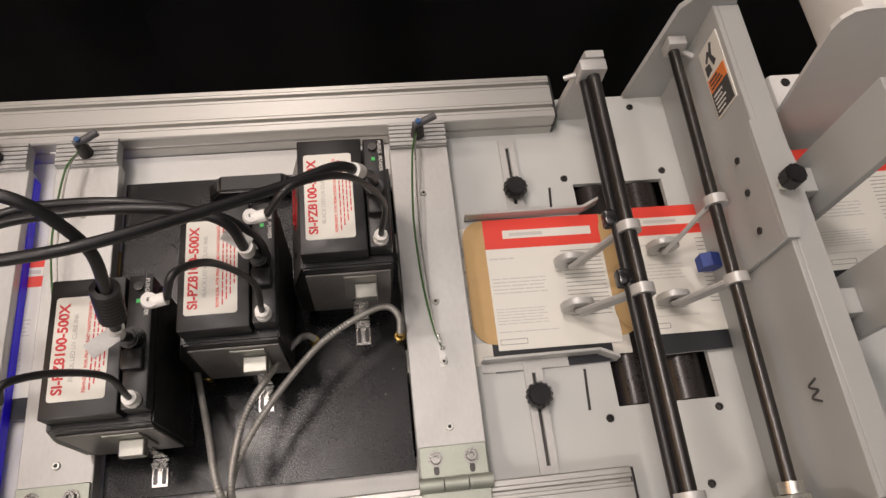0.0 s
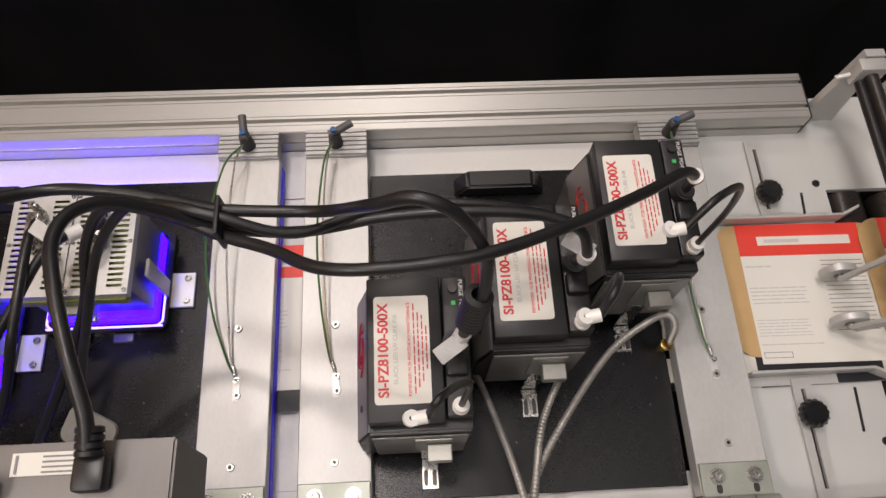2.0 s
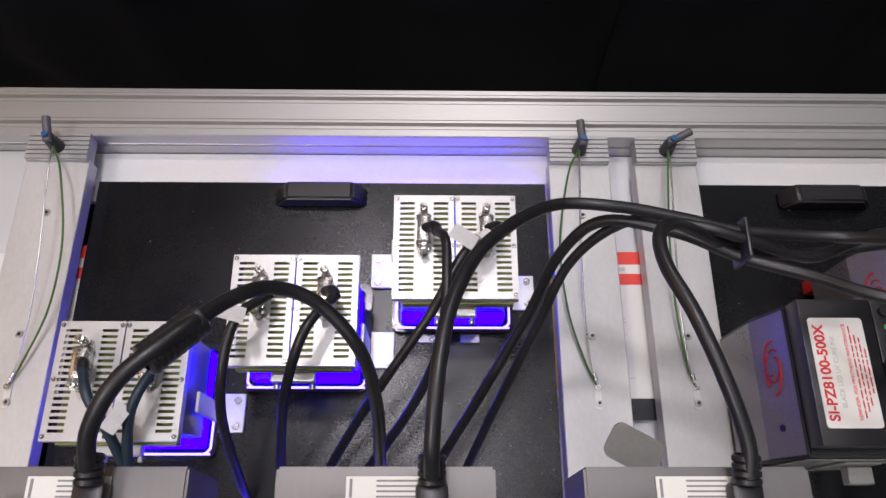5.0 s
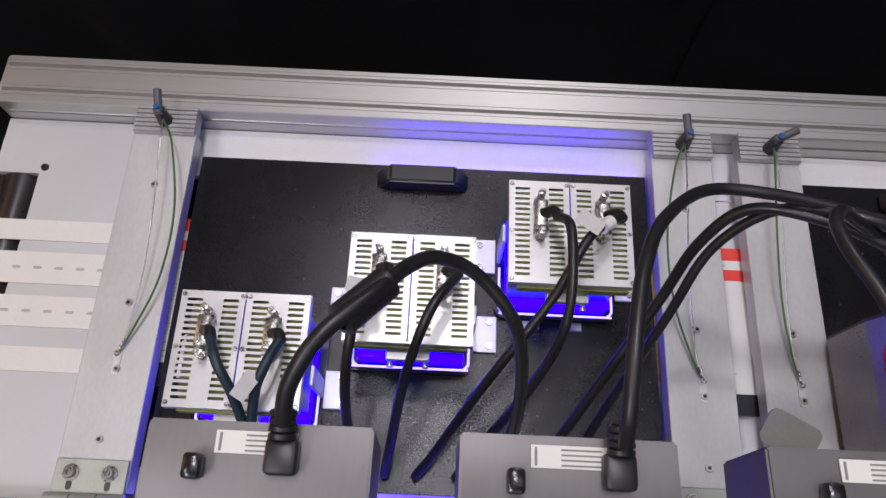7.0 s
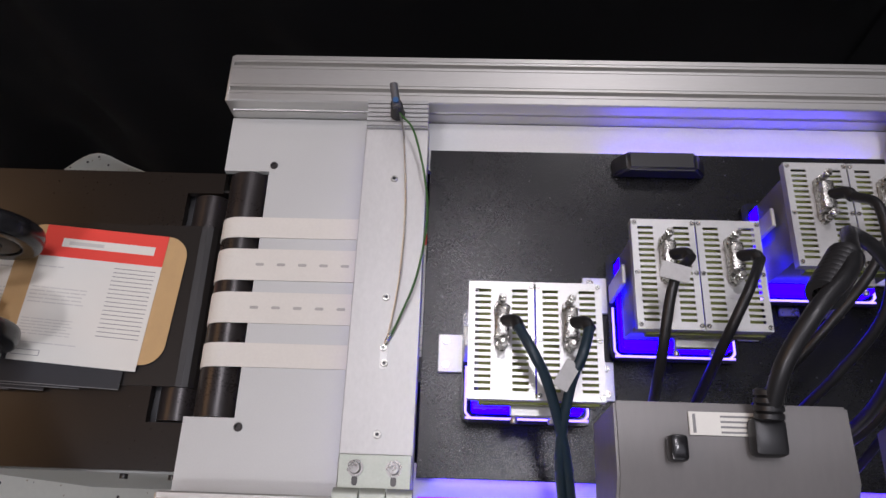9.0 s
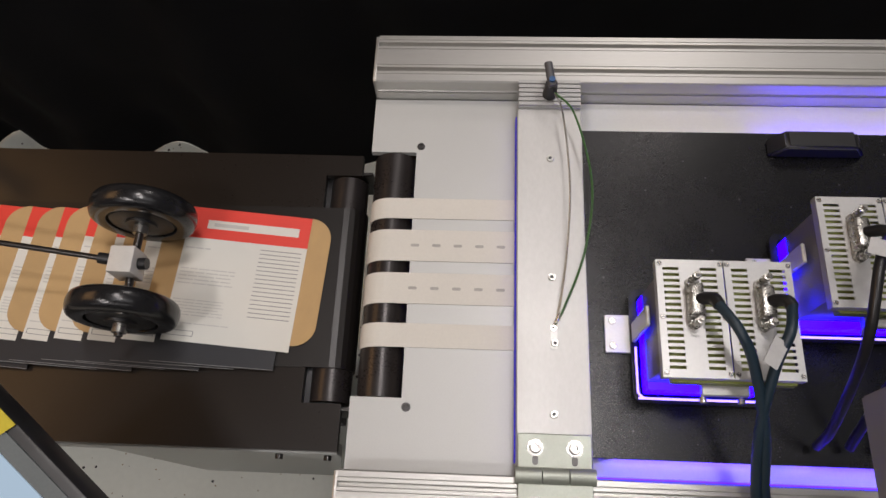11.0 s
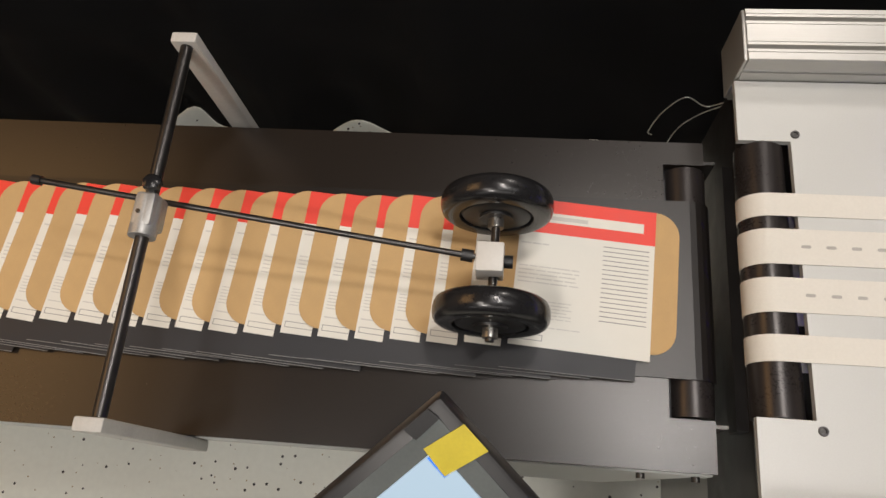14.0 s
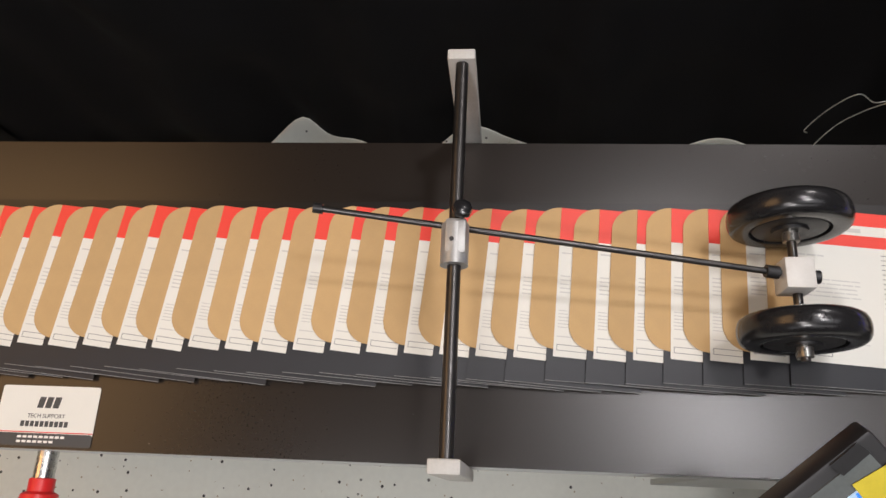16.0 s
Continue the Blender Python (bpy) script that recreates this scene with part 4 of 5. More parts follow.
cable("lamp_cable", [(-0.982, 0.275, 0.907), (-0.970, 0.250, 0.915), (-0.956, 0.225, 0.90), (-0.938, 0.175, 0.86), (-0.926, 0.128, 0.812), (-0.915, 0.09, 0.80)], 0.0046, "dark blue-black lamp cable hanging over the front rail", TEALC)
cable("lamp_cable", [(-0.921, 0.275, 0.907), (-0.929, 0.250, 0.915), (-0.938, 0.225, 0.90), (-0.943, 0.175, 0.86), (-0.934, 0.128, 0.812), (-0.93, 0.09, 0.80)], 0.0046, "dark blue-black lamp cable hanging over the front rail", TEALC)
cable("lamp_cable", [(-0.829, 0.342, 0.907), (-0.852, 0.31, 0.925), (-0.862, 0.244, 0.90), (-0.86, 0.19, 0.82), (-0.86, 0.175, 0.78)], 0.0046, "black lamp cable drooping towards the front rail")
cable("lamp_cable", [(-0.768, 0.342, 0.907), (-0.79, 0.305, 0.925), (-0.81, 0.255, 0.89), (-0.823, 0.205, 0.82), (-0.83, 0.175, 0.78)], 0.0046, "black lamp cable drooping towards the front rail")
cable("power_cable", [(-0.662, 0.170, 0.79), (-0.630, 0.235, 0.87), (-0.596, 0.297, 0.95), (-0.572, 0.341, 1.0), (-0.535, 0.358, 1.04), (-0.495, 0.344, 1.064), (-0.462, 0.334, 1.065), (-0.41, 0.326, 1.05), (-0.35, 0.349, 1.04), (-0.286, 0.350, 1.04), (-0.235, 0.346, 1.03), (-0.203, 0.340, 1.018), (-0.183, 0.334, 0.99), (-0.181, 0.337, 0.945)], 0.0040, "black power cable running through a cable tie")


def core(a, bb, r, label):
    a, bb = Vector(a), Vector(bb)
    b = bm_new()
    n = 9
    prof = [(r * 0.55, 0)]
    L = (bb - a).length
    for k in range(n):
        z0 = L * (0.03 + 0.94 * k / n)
        prof += [(r * 0.97, z0), (r, z0 + L * 0.02), (r, z0 + L * 0.075), (r * 0.93, z0 + L * 0.085)]
    prof += [(r * 0.55, L)]
    lathe(b, prof, a, bb - a, 20)
    return solo("ferrite_core", b, BLACK, label, "ferrite core")


core((-0.838, 0.2306, 1.1348), (-0.8134, 0.2607, 1.1205), 0.0102, "ribbed black ferrite core clamped on a power cable")
core((-0.2814, 0.274, 1.05), (-0.2875, 0.2647, 1.011), 0.0108, "ribbed black ferrite core on a data cable")
for c, q in (((-0.292, 0.2615, 0.990), (-0.008, -0.005, -0.033)), ((-0.1895, 0.320, 1.000), (0.0, 0.002, -0.02)), ((-0.094, 0.381, 1.012), (0.012, 0.010, -0.025)), ((-0.634, 0.3935, 0.9195), (-0.034, -0.029, 0.018))):
    b = bm_new()
    q = Vector(q).normalized()
    cyl(b, Vector(c) - q * 0.007, Vector(c) + q * 0.007, 0.0066, 16)
    solo("cable_sleeve", b, WHITEP, "white identification sleeve on a cable", "cable marker")
b = bm_new()
box(b, -0.4638, -0.4602, 0.319, 0.349, 1.041, 1.071, 0.0016)
solo("cable_tie", b, BLACK, "black cable tie round the cable bundle", "cable tie")


TAGM = mat("tag_paper", (0.50, 0.50, 0.49), 0.6, 0.0, 0.1, 90)


def tag_on(x, y, z, turn, tilt):
    b = bm_new()
    prism(b, rounded(-0.0125, 0.0125, -0.0068, 0.0068, 0.001, 2), 0, 0.0006, "z")
    bmesh.ops.transform(b, matrix=pose(x, y, z, tilt, 0, turn), verts=b.verts)
    solo("cable_tag", b, TAGM, "white paper tag on a lamp cable", "tag", smooth=False)


tag_on(-0.6525, 0.388, 0.936, -35, 12)
tag_on(-0.852, 0.318, 0.934, -15, 15)
tag_on(-0.196, 0.327, 1.006, -35, 20)
tag_on(-0.301, 0.252, 0.992, 35, 10)
tag_on(-0.943, 0.232, 0.915, 60, 15)

b = bm_new()
prism(b, rounded(-0.018, 0.018, -0.0125, 0.0125, 0.006, 5), 0, 0.003, "z")
bmesh.ops.transform(b, matrix=pose(-0.545, 0.196, 1.03, 20, 0, -28), verts=b.verts)
solo("grey_tab", b, mat("dull_grey_tab", (0.24, 0.24, 0.22), 0.5), "rounded grey plastic tab behind a power supply", "tab")
b = bm_new()
box(b, -0.266, -0.254, 0.388, 0.404, 0.767, 0.789, 0.002)
solo("red_cap", b, REDP, "small red plastic cap on the black plate", "cap")

# armoured hoses
for pts in ([(-0.061, 0.300, 0.80), (-0.062, 0.310, 0.825), (-0.075, 0.316, 0.842), (-0.1, 0.306, 0.85), (-0.144, 0.275, 0.86), (-0.192, 0.218, 0.868), (-0.222, 0.171, 0.86), (-0.232, 0.135, 0.845), (-0.236, 0.110, 0.800)],
            [(-0.154, 0.301, 0.80), (-0.160, 0.300, 0.815), (-0.170, 0.292, 0.825), (-0.192, 0.255, 0.85), (-0.216, 0.209, 0.865), (-0.228, 0.150, 0.86), (-0.228, 0.110, 0.800)],
            [(-0.269, 0.275, 0.80), (-0.269, 0.268, 0.825), (-0.251, 0.204, 0.855), (-0.237, 0.145, 0.865), (-0.222, 0.110, 0.800)]):
    h = thing("armoured_hose", pts[0], "thin flexible steel armoured hose with a brass end", "hose", "armoured hoses")
    part("hose", tube(bm_new(), pts, 0.0034, 10, 34, 0.10), HOSEM, h)
    b = bm_new()
    cyl(b, (pts[0][0], pts[0][1], 0.767), (pts[0][0], pts[0][1], 0.80), 0.0042, 12)
    lathe(b, [(0.0042, 0), (0.0066, 0.001), (0.0066, 0.006), (0.0042, 0.007)], (pts[0][0], pts[0][1], 0.782), (0, 0, 1), 6)
    part("fitting", b, BRASS, h, "brass fitting")

# ---- mailers ----
def line_print(bm, x0, x1, y, h, rnd, z):
    x = x0
    while x < x1 - 0.004:
        w = min(rnd.uniform(0.008, 0.02), x1 - x)
        box(bm, x, x + w, y, y + h, z, z + 0.0002)
        x += w + 0.0015
    return bm


def mailer():
    rnd = random.Random(4)
    t = thing("mailer", (0, 0, 0), "kraft card mailer with white printed sheet and red header", "mailer", "mailers")
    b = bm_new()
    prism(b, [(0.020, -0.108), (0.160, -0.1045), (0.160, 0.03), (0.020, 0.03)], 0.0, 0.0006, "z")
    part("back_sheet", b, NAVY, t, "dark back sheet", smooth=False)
    b = bm_new()
    prism(b, [(0.0202, -0.1083), (0.1598, -0.1048), (0.1598, -0.1042), (0.0202, -0.1077)], 0.0001, 0.0007, "z")
    part("sheet_edge", b, RULE, t, "thin grey paper edge", smooth=False)
    b = bm_new()
    prism(b, rounded(0.0, 0.2, -0.075, 0.0838, 0.026, 8), 0.0008, 0.0014, "z")
    part("kraft_card", b, KRAFT, t, smooth=False)
    b = bm_new()
    prism(b, [(0.0268, -0.083), (0.1738, -0.083), (0.1738, 0.083), (0.0268, 0.083)], 0.0016, 0.0020, "z")
    sheet = part("printed_sheet", b, PAPER, t, smooth=False)
    b = bm_new()
    prism(b, [(0.0268, 0.044), (0.1740, 0.044), (0.1740, 0.0834), (0.0268, 0.0834)], 0.0019, 0.0023, "z")
    part("red_header", b, RED, sheet, smooth=False)
    b = bm_new()
    box(b, 0.050, 0.161, 0.057, 0.068, 0.0022, 0.0026)
    part("title_panel", b, PAPER, sheet, smooth=False)
    b = bm_new()
    box(b, 0.058, 0.10, 0.060, 0.0645, 0.00255, 0.00275)
    line_print(b, 0.030, 0.060, 0.030, 0.0016, rnd, 0.0020)
    for k in range(5):
        line_print(b, 0.030, 0.095, 0.004 - k * 0.0045, 0.0013, rnd, 0.0020)
    for k in range(6):
        line_print(b, 0.030, 0.09, -0.034 - k * 0.0036, 0.0010, rnd, 0.0020)
    line_print(b, 0.030, 0.10, -0.062, 0.0012, rnd, 0.0020)
    tagged(part("print", b, FAINT, sheet, smooth=False), kind="stuff")
    b = bm_new()
    for k in range(17):
        box(b, 0.119, 0.168, 0.036 - k * 0.0052, 0.0368 - k * 0.0052, 0.0020, 0.0022)
    for y in (-0.0705, -0.0765):
        box(b, 0.030, 0.062, y, y + 0.0006, 0.0020, 0.0022)
    for x in (0.030, 0.0614):
        box(b, x, x + 0.0006, -0.0765, -0.0699, 0.0020, 0.0022)
    tagged(part("ruled_print", b, RULE, sheet, smooth=False), kind="stuff")
    return t


first = mailer()
DK = 0.70
rnd = random.Random(11)
x = -1.568
k = 0
place = []
while x > -2.75:
    yaw = -3.4 - 2.6 * min(1.0, k / 19) + rnd.uniform(-0.5, 0.5)
    place.append((x, 0.3595 - 0.001 * min(k, 3) + rnd.uniform(-0.0012, 0.0012), yaw))
    x -= rnd.uniform(0.0365, 0.0415) if k else 0.046
    k += 1
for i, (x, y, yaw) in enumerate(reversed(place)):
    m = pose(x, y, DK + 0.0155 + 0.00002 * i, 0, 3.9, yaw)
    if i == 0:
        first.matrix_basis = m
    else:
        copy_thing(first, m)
# those under way on the belts, and the stack waiting in the feeder
copy_thing(first, pose(-1.13, 0.362, 0.7617, 0, 0, 0.5))
copy_thing(first, pose(-0.562, 0.357, 0.7617, 0, 0, 0.3))
copy_thing(first, pose(0.025, 0.362, 0.7617, 0, 0, -0.6))
copy_thing(first, pose(0.196, 0.364, 0.7650, 0, 0.0, -0.5))
copy_thing(first, pose(0.425, 0.412, 0.8005, 0, 0, 0.6))
for k in range(1, 8):
    copy_thing(first, pose(0.425 + rnd.uniform(-0.002, 0.002), 0.412 + rnd.uniform(-0.002, 0.002), 0.8005 - 0.004 * k, 0, 0, 0.6 + rnd.uniform(-0.6, 0.6)))

# ---- outfeed conveyor ----
dk = thing("outfeed_conveyor", (-2.1, 0.34, 0), "dark brown flat outfeed conveyor with grey side panels", "conveyor")
b = bm_new()
prism(b, [(-3.1, 0.1585), (-1.335, 0.1605), (-1.335, 0.212), (-1.380, 0.212), (-1.380, 0.496), (-1.335, 0.496), (-1.335, 0.524), (-3.1, 0.534)], 0.69, DK, "z")
part("deck", b, DECK, dk, smooth=False)
b = bm_new()
wrap = [(-1.353 + 0.0262 * math.sin(radians(a)), 0.676 + 0.0262 * math.cos(radians(a))) for a in range(0, 181, 15)]
inner = [(-1.353 + 0.0240 * math.sin(radians(a)), 0.676 + 0.0240 * math.cos(radians(a))) for a in range(180, -1, -15)]
prism(b, [(-3.1, 0.7022)] + wrap + [(-1.42, 0.6498), (-1.42, 0.652)] + inner + [(-1.382, 0.7001), (-3.1, 0.7001)], 0.252, 0.450, "y")
part("belt", b, mat("dark_conveyor_belt", (0.011, 0.0095, 0.0085), 0.36, 0.0, 0.12, 3, 0.02, 500, swing=0.03), dk, "dark conveyor belt round the end roller", smooth=False)
b = bm_new()
cyl(b, (-1.353, 0.215, 0.676), (-1.353, 0.494, 0.676), 0.0235, 40)
part("end_roller", b, ROLLER, dk)
b = bm_new()
for y0, y1 in ((0.205, 0.2085), (0.4985, 0.502)):
    box(b, -1.385, -1.322, y0, y1, 0.64, 0.697)
    part("roller_bracket", b, SHAFT, dk)
    b = bm_new()
b.free()
b = bm_new()
box(b, -3.1, -1.337, 0.1585, 0.172, 0.655, 0.6895, 0.001, 1)
part("front_edge", b, PAINT, dk, "light grey front edge rail")
b = bm_new()
prism(b, [(-1.62, 0.654), (-1.338, 0.654), (-1.40, 0.30), (-1.62, 0.30)], 0.160, 0.168, "y")
part("side_panel", b, PAINT, dk, "light grey side panel")
for x in (-1.405, -1.35):
    b = bm_new()
    cyl(b, (x, 0.159, 0.672), (x, 0.153, 0.672), 0.0045, 14)
    part("screw", b, SHAFT, dk)
b = bm_new()
box(b, -3.1, -1.345, 0.2, 0.53, 0.60, 0.685, 0.002)
part("under_frame", b, BLACK, dk)
for x in (-1.52, -2.9):
    b = bm_new()
    box(b, x - 0.03, x + 0.03, 0.26, 0.46, 0.0, 0.60, 0.003)
    part("leg", b, PAINTD, dk)

# press-wheel stand on the conveyor
st = thing("press_wheel_stand", (-1.88, 0.34, 0.70), "pale bracket stand with a dark cross shaft over the conveyor", "stand")
for y0, y1, ztop, zbot in ((0.5290, 0.5405, 0.870, 0.62), (0.146, 0.158, 0.877, 0.655)):
    b = bm_new()
    box(b, -1.898, -1.871, y0, y1 + 0.0005, zbot, ztop, 0.002)
    part("upright", b, mat("pale_grey_post", (0.50, 0.49, 0.46), 0.5), st)
b = bm_new()
cyl(b, (-1.884, 0.150, 0.862), (-1.884, 0.534, 0.860), 0.0062, 20)
part("cross_shaft", b, SHAFT, st)
b = bm_new()
cyl(b, (-1.884, 0.322, 0.862), (-1.884, 0.360, 0.862), 0.0125, 24)
box(b, -1.893, -1.873, 0.330, 0.364, 0.845, 0.874, 0.004)
clampp = part("shaft_clamp", b, CLAMPM, st, "zinc-plated shaft clamp")
b = bm_new()
cyl(b, (-1.886, 0.343, 0.874), (-1.886, 0.343, 0.8755), 0.002, 12)
part("set_screw", b, SHAFT, clampp)
b = bm_new()
lathe(b, [(0.004, 0), (0.004, 0.005), (0.0085, 0.007), (0.0095, 0.010), (0.0085, 0.014), (0.005, 0.016), (0, 0.016)], (-1.880, 0.368, 0.866), (0.25, 0.25, 1), 8)
part("knob", b, GLOSSB, clampp, "black clamping knob")

pw = thing("press_roller", (-1.56, 0.33, 0.715), "two black press wheels on a thin steel rod", "wheel")
A, B2 = Vector((-2.019, 0.384, 0.842)), Vector((-1.581, 0.343, 0.790))
b = bm_new()
cyl(b, A, B2, 0.0031, 14)
rodp = part("rod", b, SHAFT, pw)
b = bm_new()
d = (B2 - A).normalized()
cyl(b, A - d * 0.003, A + d * 0.006, 0.0050, 14)
part("rod_collar", b, BLACK, rodp)
b = bm_new()
cyl(b, B2 - d * 0.014, B2 - d * 0.002, 0.0062, 14)
part("rod_collar", b, BLACK, rodp)
b = bm_new()
box(b, -1.580, -1.553, 0.326, 0.356, 0.768, 0.801, 0.0015)
hub = part("hub_block", b, mat("ivory_block", (0.60, 0.59, 0.56), 0.4, 0.0, 0.05, 60), pw, "white plastic hub block")
b = bm_new()
cyl(b, (-1.553, 0.341, 0.785), (-1.544, 0.341, 0.785), 0.0065, 14)
part("end_knob", b, BLACK, hub)
b = bm_new()
cyl(b, (-1.563, 0.262, 0.778), (-1.563, 0.428, 0.778), 0.0045, 16)
part("axle", b, SHAFT, pw)
for yc in (0.403, 0.290):
    R, w = 0.0575, 0.0135
    b = bm_new()
    prof = [(R * 0.64, -w * 0.55), (R * 0.655, -w * 0.97), (R * 0.68, -w), (R * 0.84, -w), (R * 0.90, -w * 0.95), (R * 0.955, -w * 0.78), (R * 0.985, -w * 0.52), (R, -w * 0.2), (R, w * 0.2), (R * 0.985, w * 0.52), (R * 0.955, w * 0.78), (R * 0.90, w * 0.95), (R * 0.84, w), (R * 0.68, w), (R * 0.655, w * 0.97), (R * 0.64, w * 0.55)]
    lathe(b, prof, (-1.563, yc, 0.778), (0, 1, 0), 64)
    wheel = part("wheel", b, RUBBER, pw, "black rubber tyre")
    b = bm_new()
    lathe(b, [(R * 0.645, -w * 0.57), (R * 0.60, -w * 0.57), (R * 0.595, -w * 0.88), (R * 0.58, -w * 0.92), (R * 0.30, -w * 0.92), (R * 0.29, -w * 1.12), (R * 0.08, -w * 1.12)], (-1.563, yc, 0.778), (0, 1, 0), 48)
    lathe(b, [(R * 0.645, w * 0.57), (R * 0.60, w * 0.57), (R * 0.595, w * 0.88), (R * 0.58, w * 0.92), (R * 0.30, w * 0.92), (R * 0.29, w * 1.12), (R * 0.08, w * 1.12)], (-1.563, yc, 0.778), (0, 1, 0), 48)
    part("rim", b, BLACK, wheel)
    for s in (-1, 1):
        b = bm_new()
        cyl(b, (-1.563, yc + s * w, 0.778), (-1.563, yc + s * (w + 0.011), 0.778), 0.0078, 16)
        part("collar", b, COLLAR, wheel)

# support card on the deck
cd = thing("support_card", (-2.33, 0.19, 0.70), "white service card with dark footer, lying on the conveyor", "card")
b = bm_new()
prism(b, rounded(-2.395, -2.281, 0.1625, 0.2265, 0.003, 4), 0.7003, 0.7008, "z")
base = part("card", b, PAPER, cd, smooth=False)
b = bm_new()
prism(b, rounded(-2.3952, -2.2808, 0.1620, 0.1755, 0.003, 4), 0.7006, 0.7011, "z")
part("dark_footer", b, INKP, base, smooth=False)
b = bm_new()
box(b, -2.395, -2.281, 0.1762, 0.1772, 0.7007, 0.70105)
part("red_rule", b, REDP, base, smooth=False)
writing("lettering", "TECH SUPPORT", 0.0062, Matrix.Translation((-2.338, 0.1920, 0.7009)), INKP, base, align="CENTER")
b = bm_new()
for k in range(10):
    box(b, -2.366 + k * 0.0056, -2.3618 + k * 0.0056, 0.1825, 0.1885, 0.7007, 0.70105)
for k in range(3):
    prism(b, [(-2.351 + k * 0.009, 0.2025), (-2.344 + k * 0.009, 0.2025), (-2.342 + k * 0.009, 0.2145), (-2.349 + k * 0.009, 0.2145)], 0.7007, 0.70105, "z")
part("print", b, INKP, base, smooth=False)
b = bm_new()
for y, n in ((0.1705, 9), (0.1655, 7)):
    for k in range(n):
        box(b, -2.366 + k * 0.0062, -2.3615 + k * 0.0062, y, y + 0.0025, 0.7010, 0.70135)
part("footer_print", b, WHITEP, base, smooth=False)

# emergency stop
es = thing("stop_button", (-2.345, 0.13, 0.67), "red mushroom stop button with a steel collar", "button")
b = bm_new()
cyl(b, (-2.345, 0.159, 0.672), (-2.345, 0.128, 0.672), 0.011, 24)
part("collar", b, STEEL, es)
b = bm_new()
lathe(b, [(0.011, 0.0), (0.0135, 0.001), (0.0135, 0.014), (0.019, 0.017), (0.020, 0.022), (0.016, 0.028), (0.0, 0.030)], (-2.345, 0.130, 0.672), (0, -1, 0), 32)
part("mushroom", b, REDP, es)

# tablet screen on a post beside the conveyor
TM = Matrix.Translation((-1.591, 0.186, 0.938)) @ Euler((radians(26), 0, 0)).to_matrix().to_4x4() @ Matrix.Rotation(radians(-46), 4, "Z")
tb = thing("tablet_screen", (-1.586, 0.06, 0.6), "dark framed tablet, lit pale blue, yellow tape on corner", "screen")


def tpart(name, bm, m, label="", parent=None, smooth=True):
    bmesh.ops.transform(bm, matrix=TM, verts=bm.verts)
    return part(name, bm, m, parent or tb, label, smooth)


# outline in the tablet's own plane: corner at 0,0, edges along +x and -y
b = bm_new()
box(b, 0, 0.34, -0.24, 0, -0.022, 0.0, 0.004)
case = tpart("case", b, BLACK)
b = bm_new()
box(b, 0.011, 0.33, -0.23, -0.011, 0.0, 0.0012)
tpart("bezel", b, mat("grey_bezel", (0.135, 0.15, 0.15), 0.12, 0.0, 0.1, 30, swing=0.03), "grey glossy bezel", case, False)
b = bm_new()
box(b, 0.027, 0.31, -0.21, -0.027, 0.0013, 0.0018)
SCREEN = glow("lit_screen", (0.76, 0.89, 1.0), 2.6)
SCREEN.node_tree.nodes["Principled BSDF"].inputs["Base Color"].default_value = (0.03, 0.03, 0.035, 1)
scr = tpart("display", b, SCREEN, "lit pale blue display", case, False)
r2 = random.Random(3)
ICON = glow("screen_icon", (0.42, 0.66, 0.70), 1.7)
for k in range(9):
    u, v = 0.05 + 0.02 * r2.randrange(9), -0.05 - 0.018 * r2.randrange(8)
    tpart("icon", box(bm_new(), u, u + 0.008, v - 0.006, v, 0.0019, 0.0021 + 0.00002 * k), ICON, "small green-blue screen mark", scr, False)
PALE = glow("screen_pale", (0.72, 0.86, 1.0), 3.0)
for u, v, w, h in ((0.045, -0.10, 0.10, 0.055), (0.13, -0.045, 0.12, 0.03), (0.18, -0.13, 0.10, 0.06)):
    tpart("screen_window", box(bm_new(), u, u + w, v - h, v, 0.00182, 0.00188), PALE, "pale screen window", scr, False)
b = bm_new()
box(b, 0.028, 0.047, -0.037, -0.028, 0.0019, 0.0022)
tpart("icon", b, glow("screen_blue", (0.05, 0.2, 0.8), 1.7), "blue screen tab", scr, False)
LINE = glow("screen_line", (0.85, 0.86, 0.62), 2.3)
for u, v, w in ((0.06, -0.062, 0.16), (0.085, -0.118, 0.20), (0.05, -0.165, 0.12)):
    tpart("screen_line", box(bm_new(), u, u + w, v - 0.0025, v, 0.0019, 0.00205), LINE, "pale yellow screen line", scr, False)
for u, v in ((0.075, -0.082), (0.105, -0.075), (0.135, -0.10), (0.07, -0.135), (0.12, -0.14), (0.16, -0.085)):
    tpart("screen_text", box(bm_new(), u, u + 0.014, v - 0.002, v, 0.0019, 0.00205), ICON, "small grey-green screen text bar", scr, False)
b = bm_new()
prism(b, [(0.001, -0.012), (0.012, -0.010), (0.013, -0.034), (0.0015, -0.036)], 0.0014, 0.0022, "z")
tpart("black_tape", b, BLACK, "scrap of black tape on the frame", case, False)
b = bm_new()
prism(b, [(0.026, 0.0008), (0.052, 0.0008), (0.046, -0.036), (0.021, -0.034)], 0.0024, 0.0030, "z")
tpart("tape", b, YELLOW, "yellow tape over the frame", case, False)
b = bm_new()
cyl(b, (-1.50, -0.03, 0.0), (-1.50, -0.03, 0.86), 0.016, 20)
part("post", b, BLACK, tb)
b = bm_new()
cyl(b, (-1.50, -0.03, 0.0), (-1.50, -0.03, 0.012), 0.14, 40)
part("foot", b, BLACK, tb)

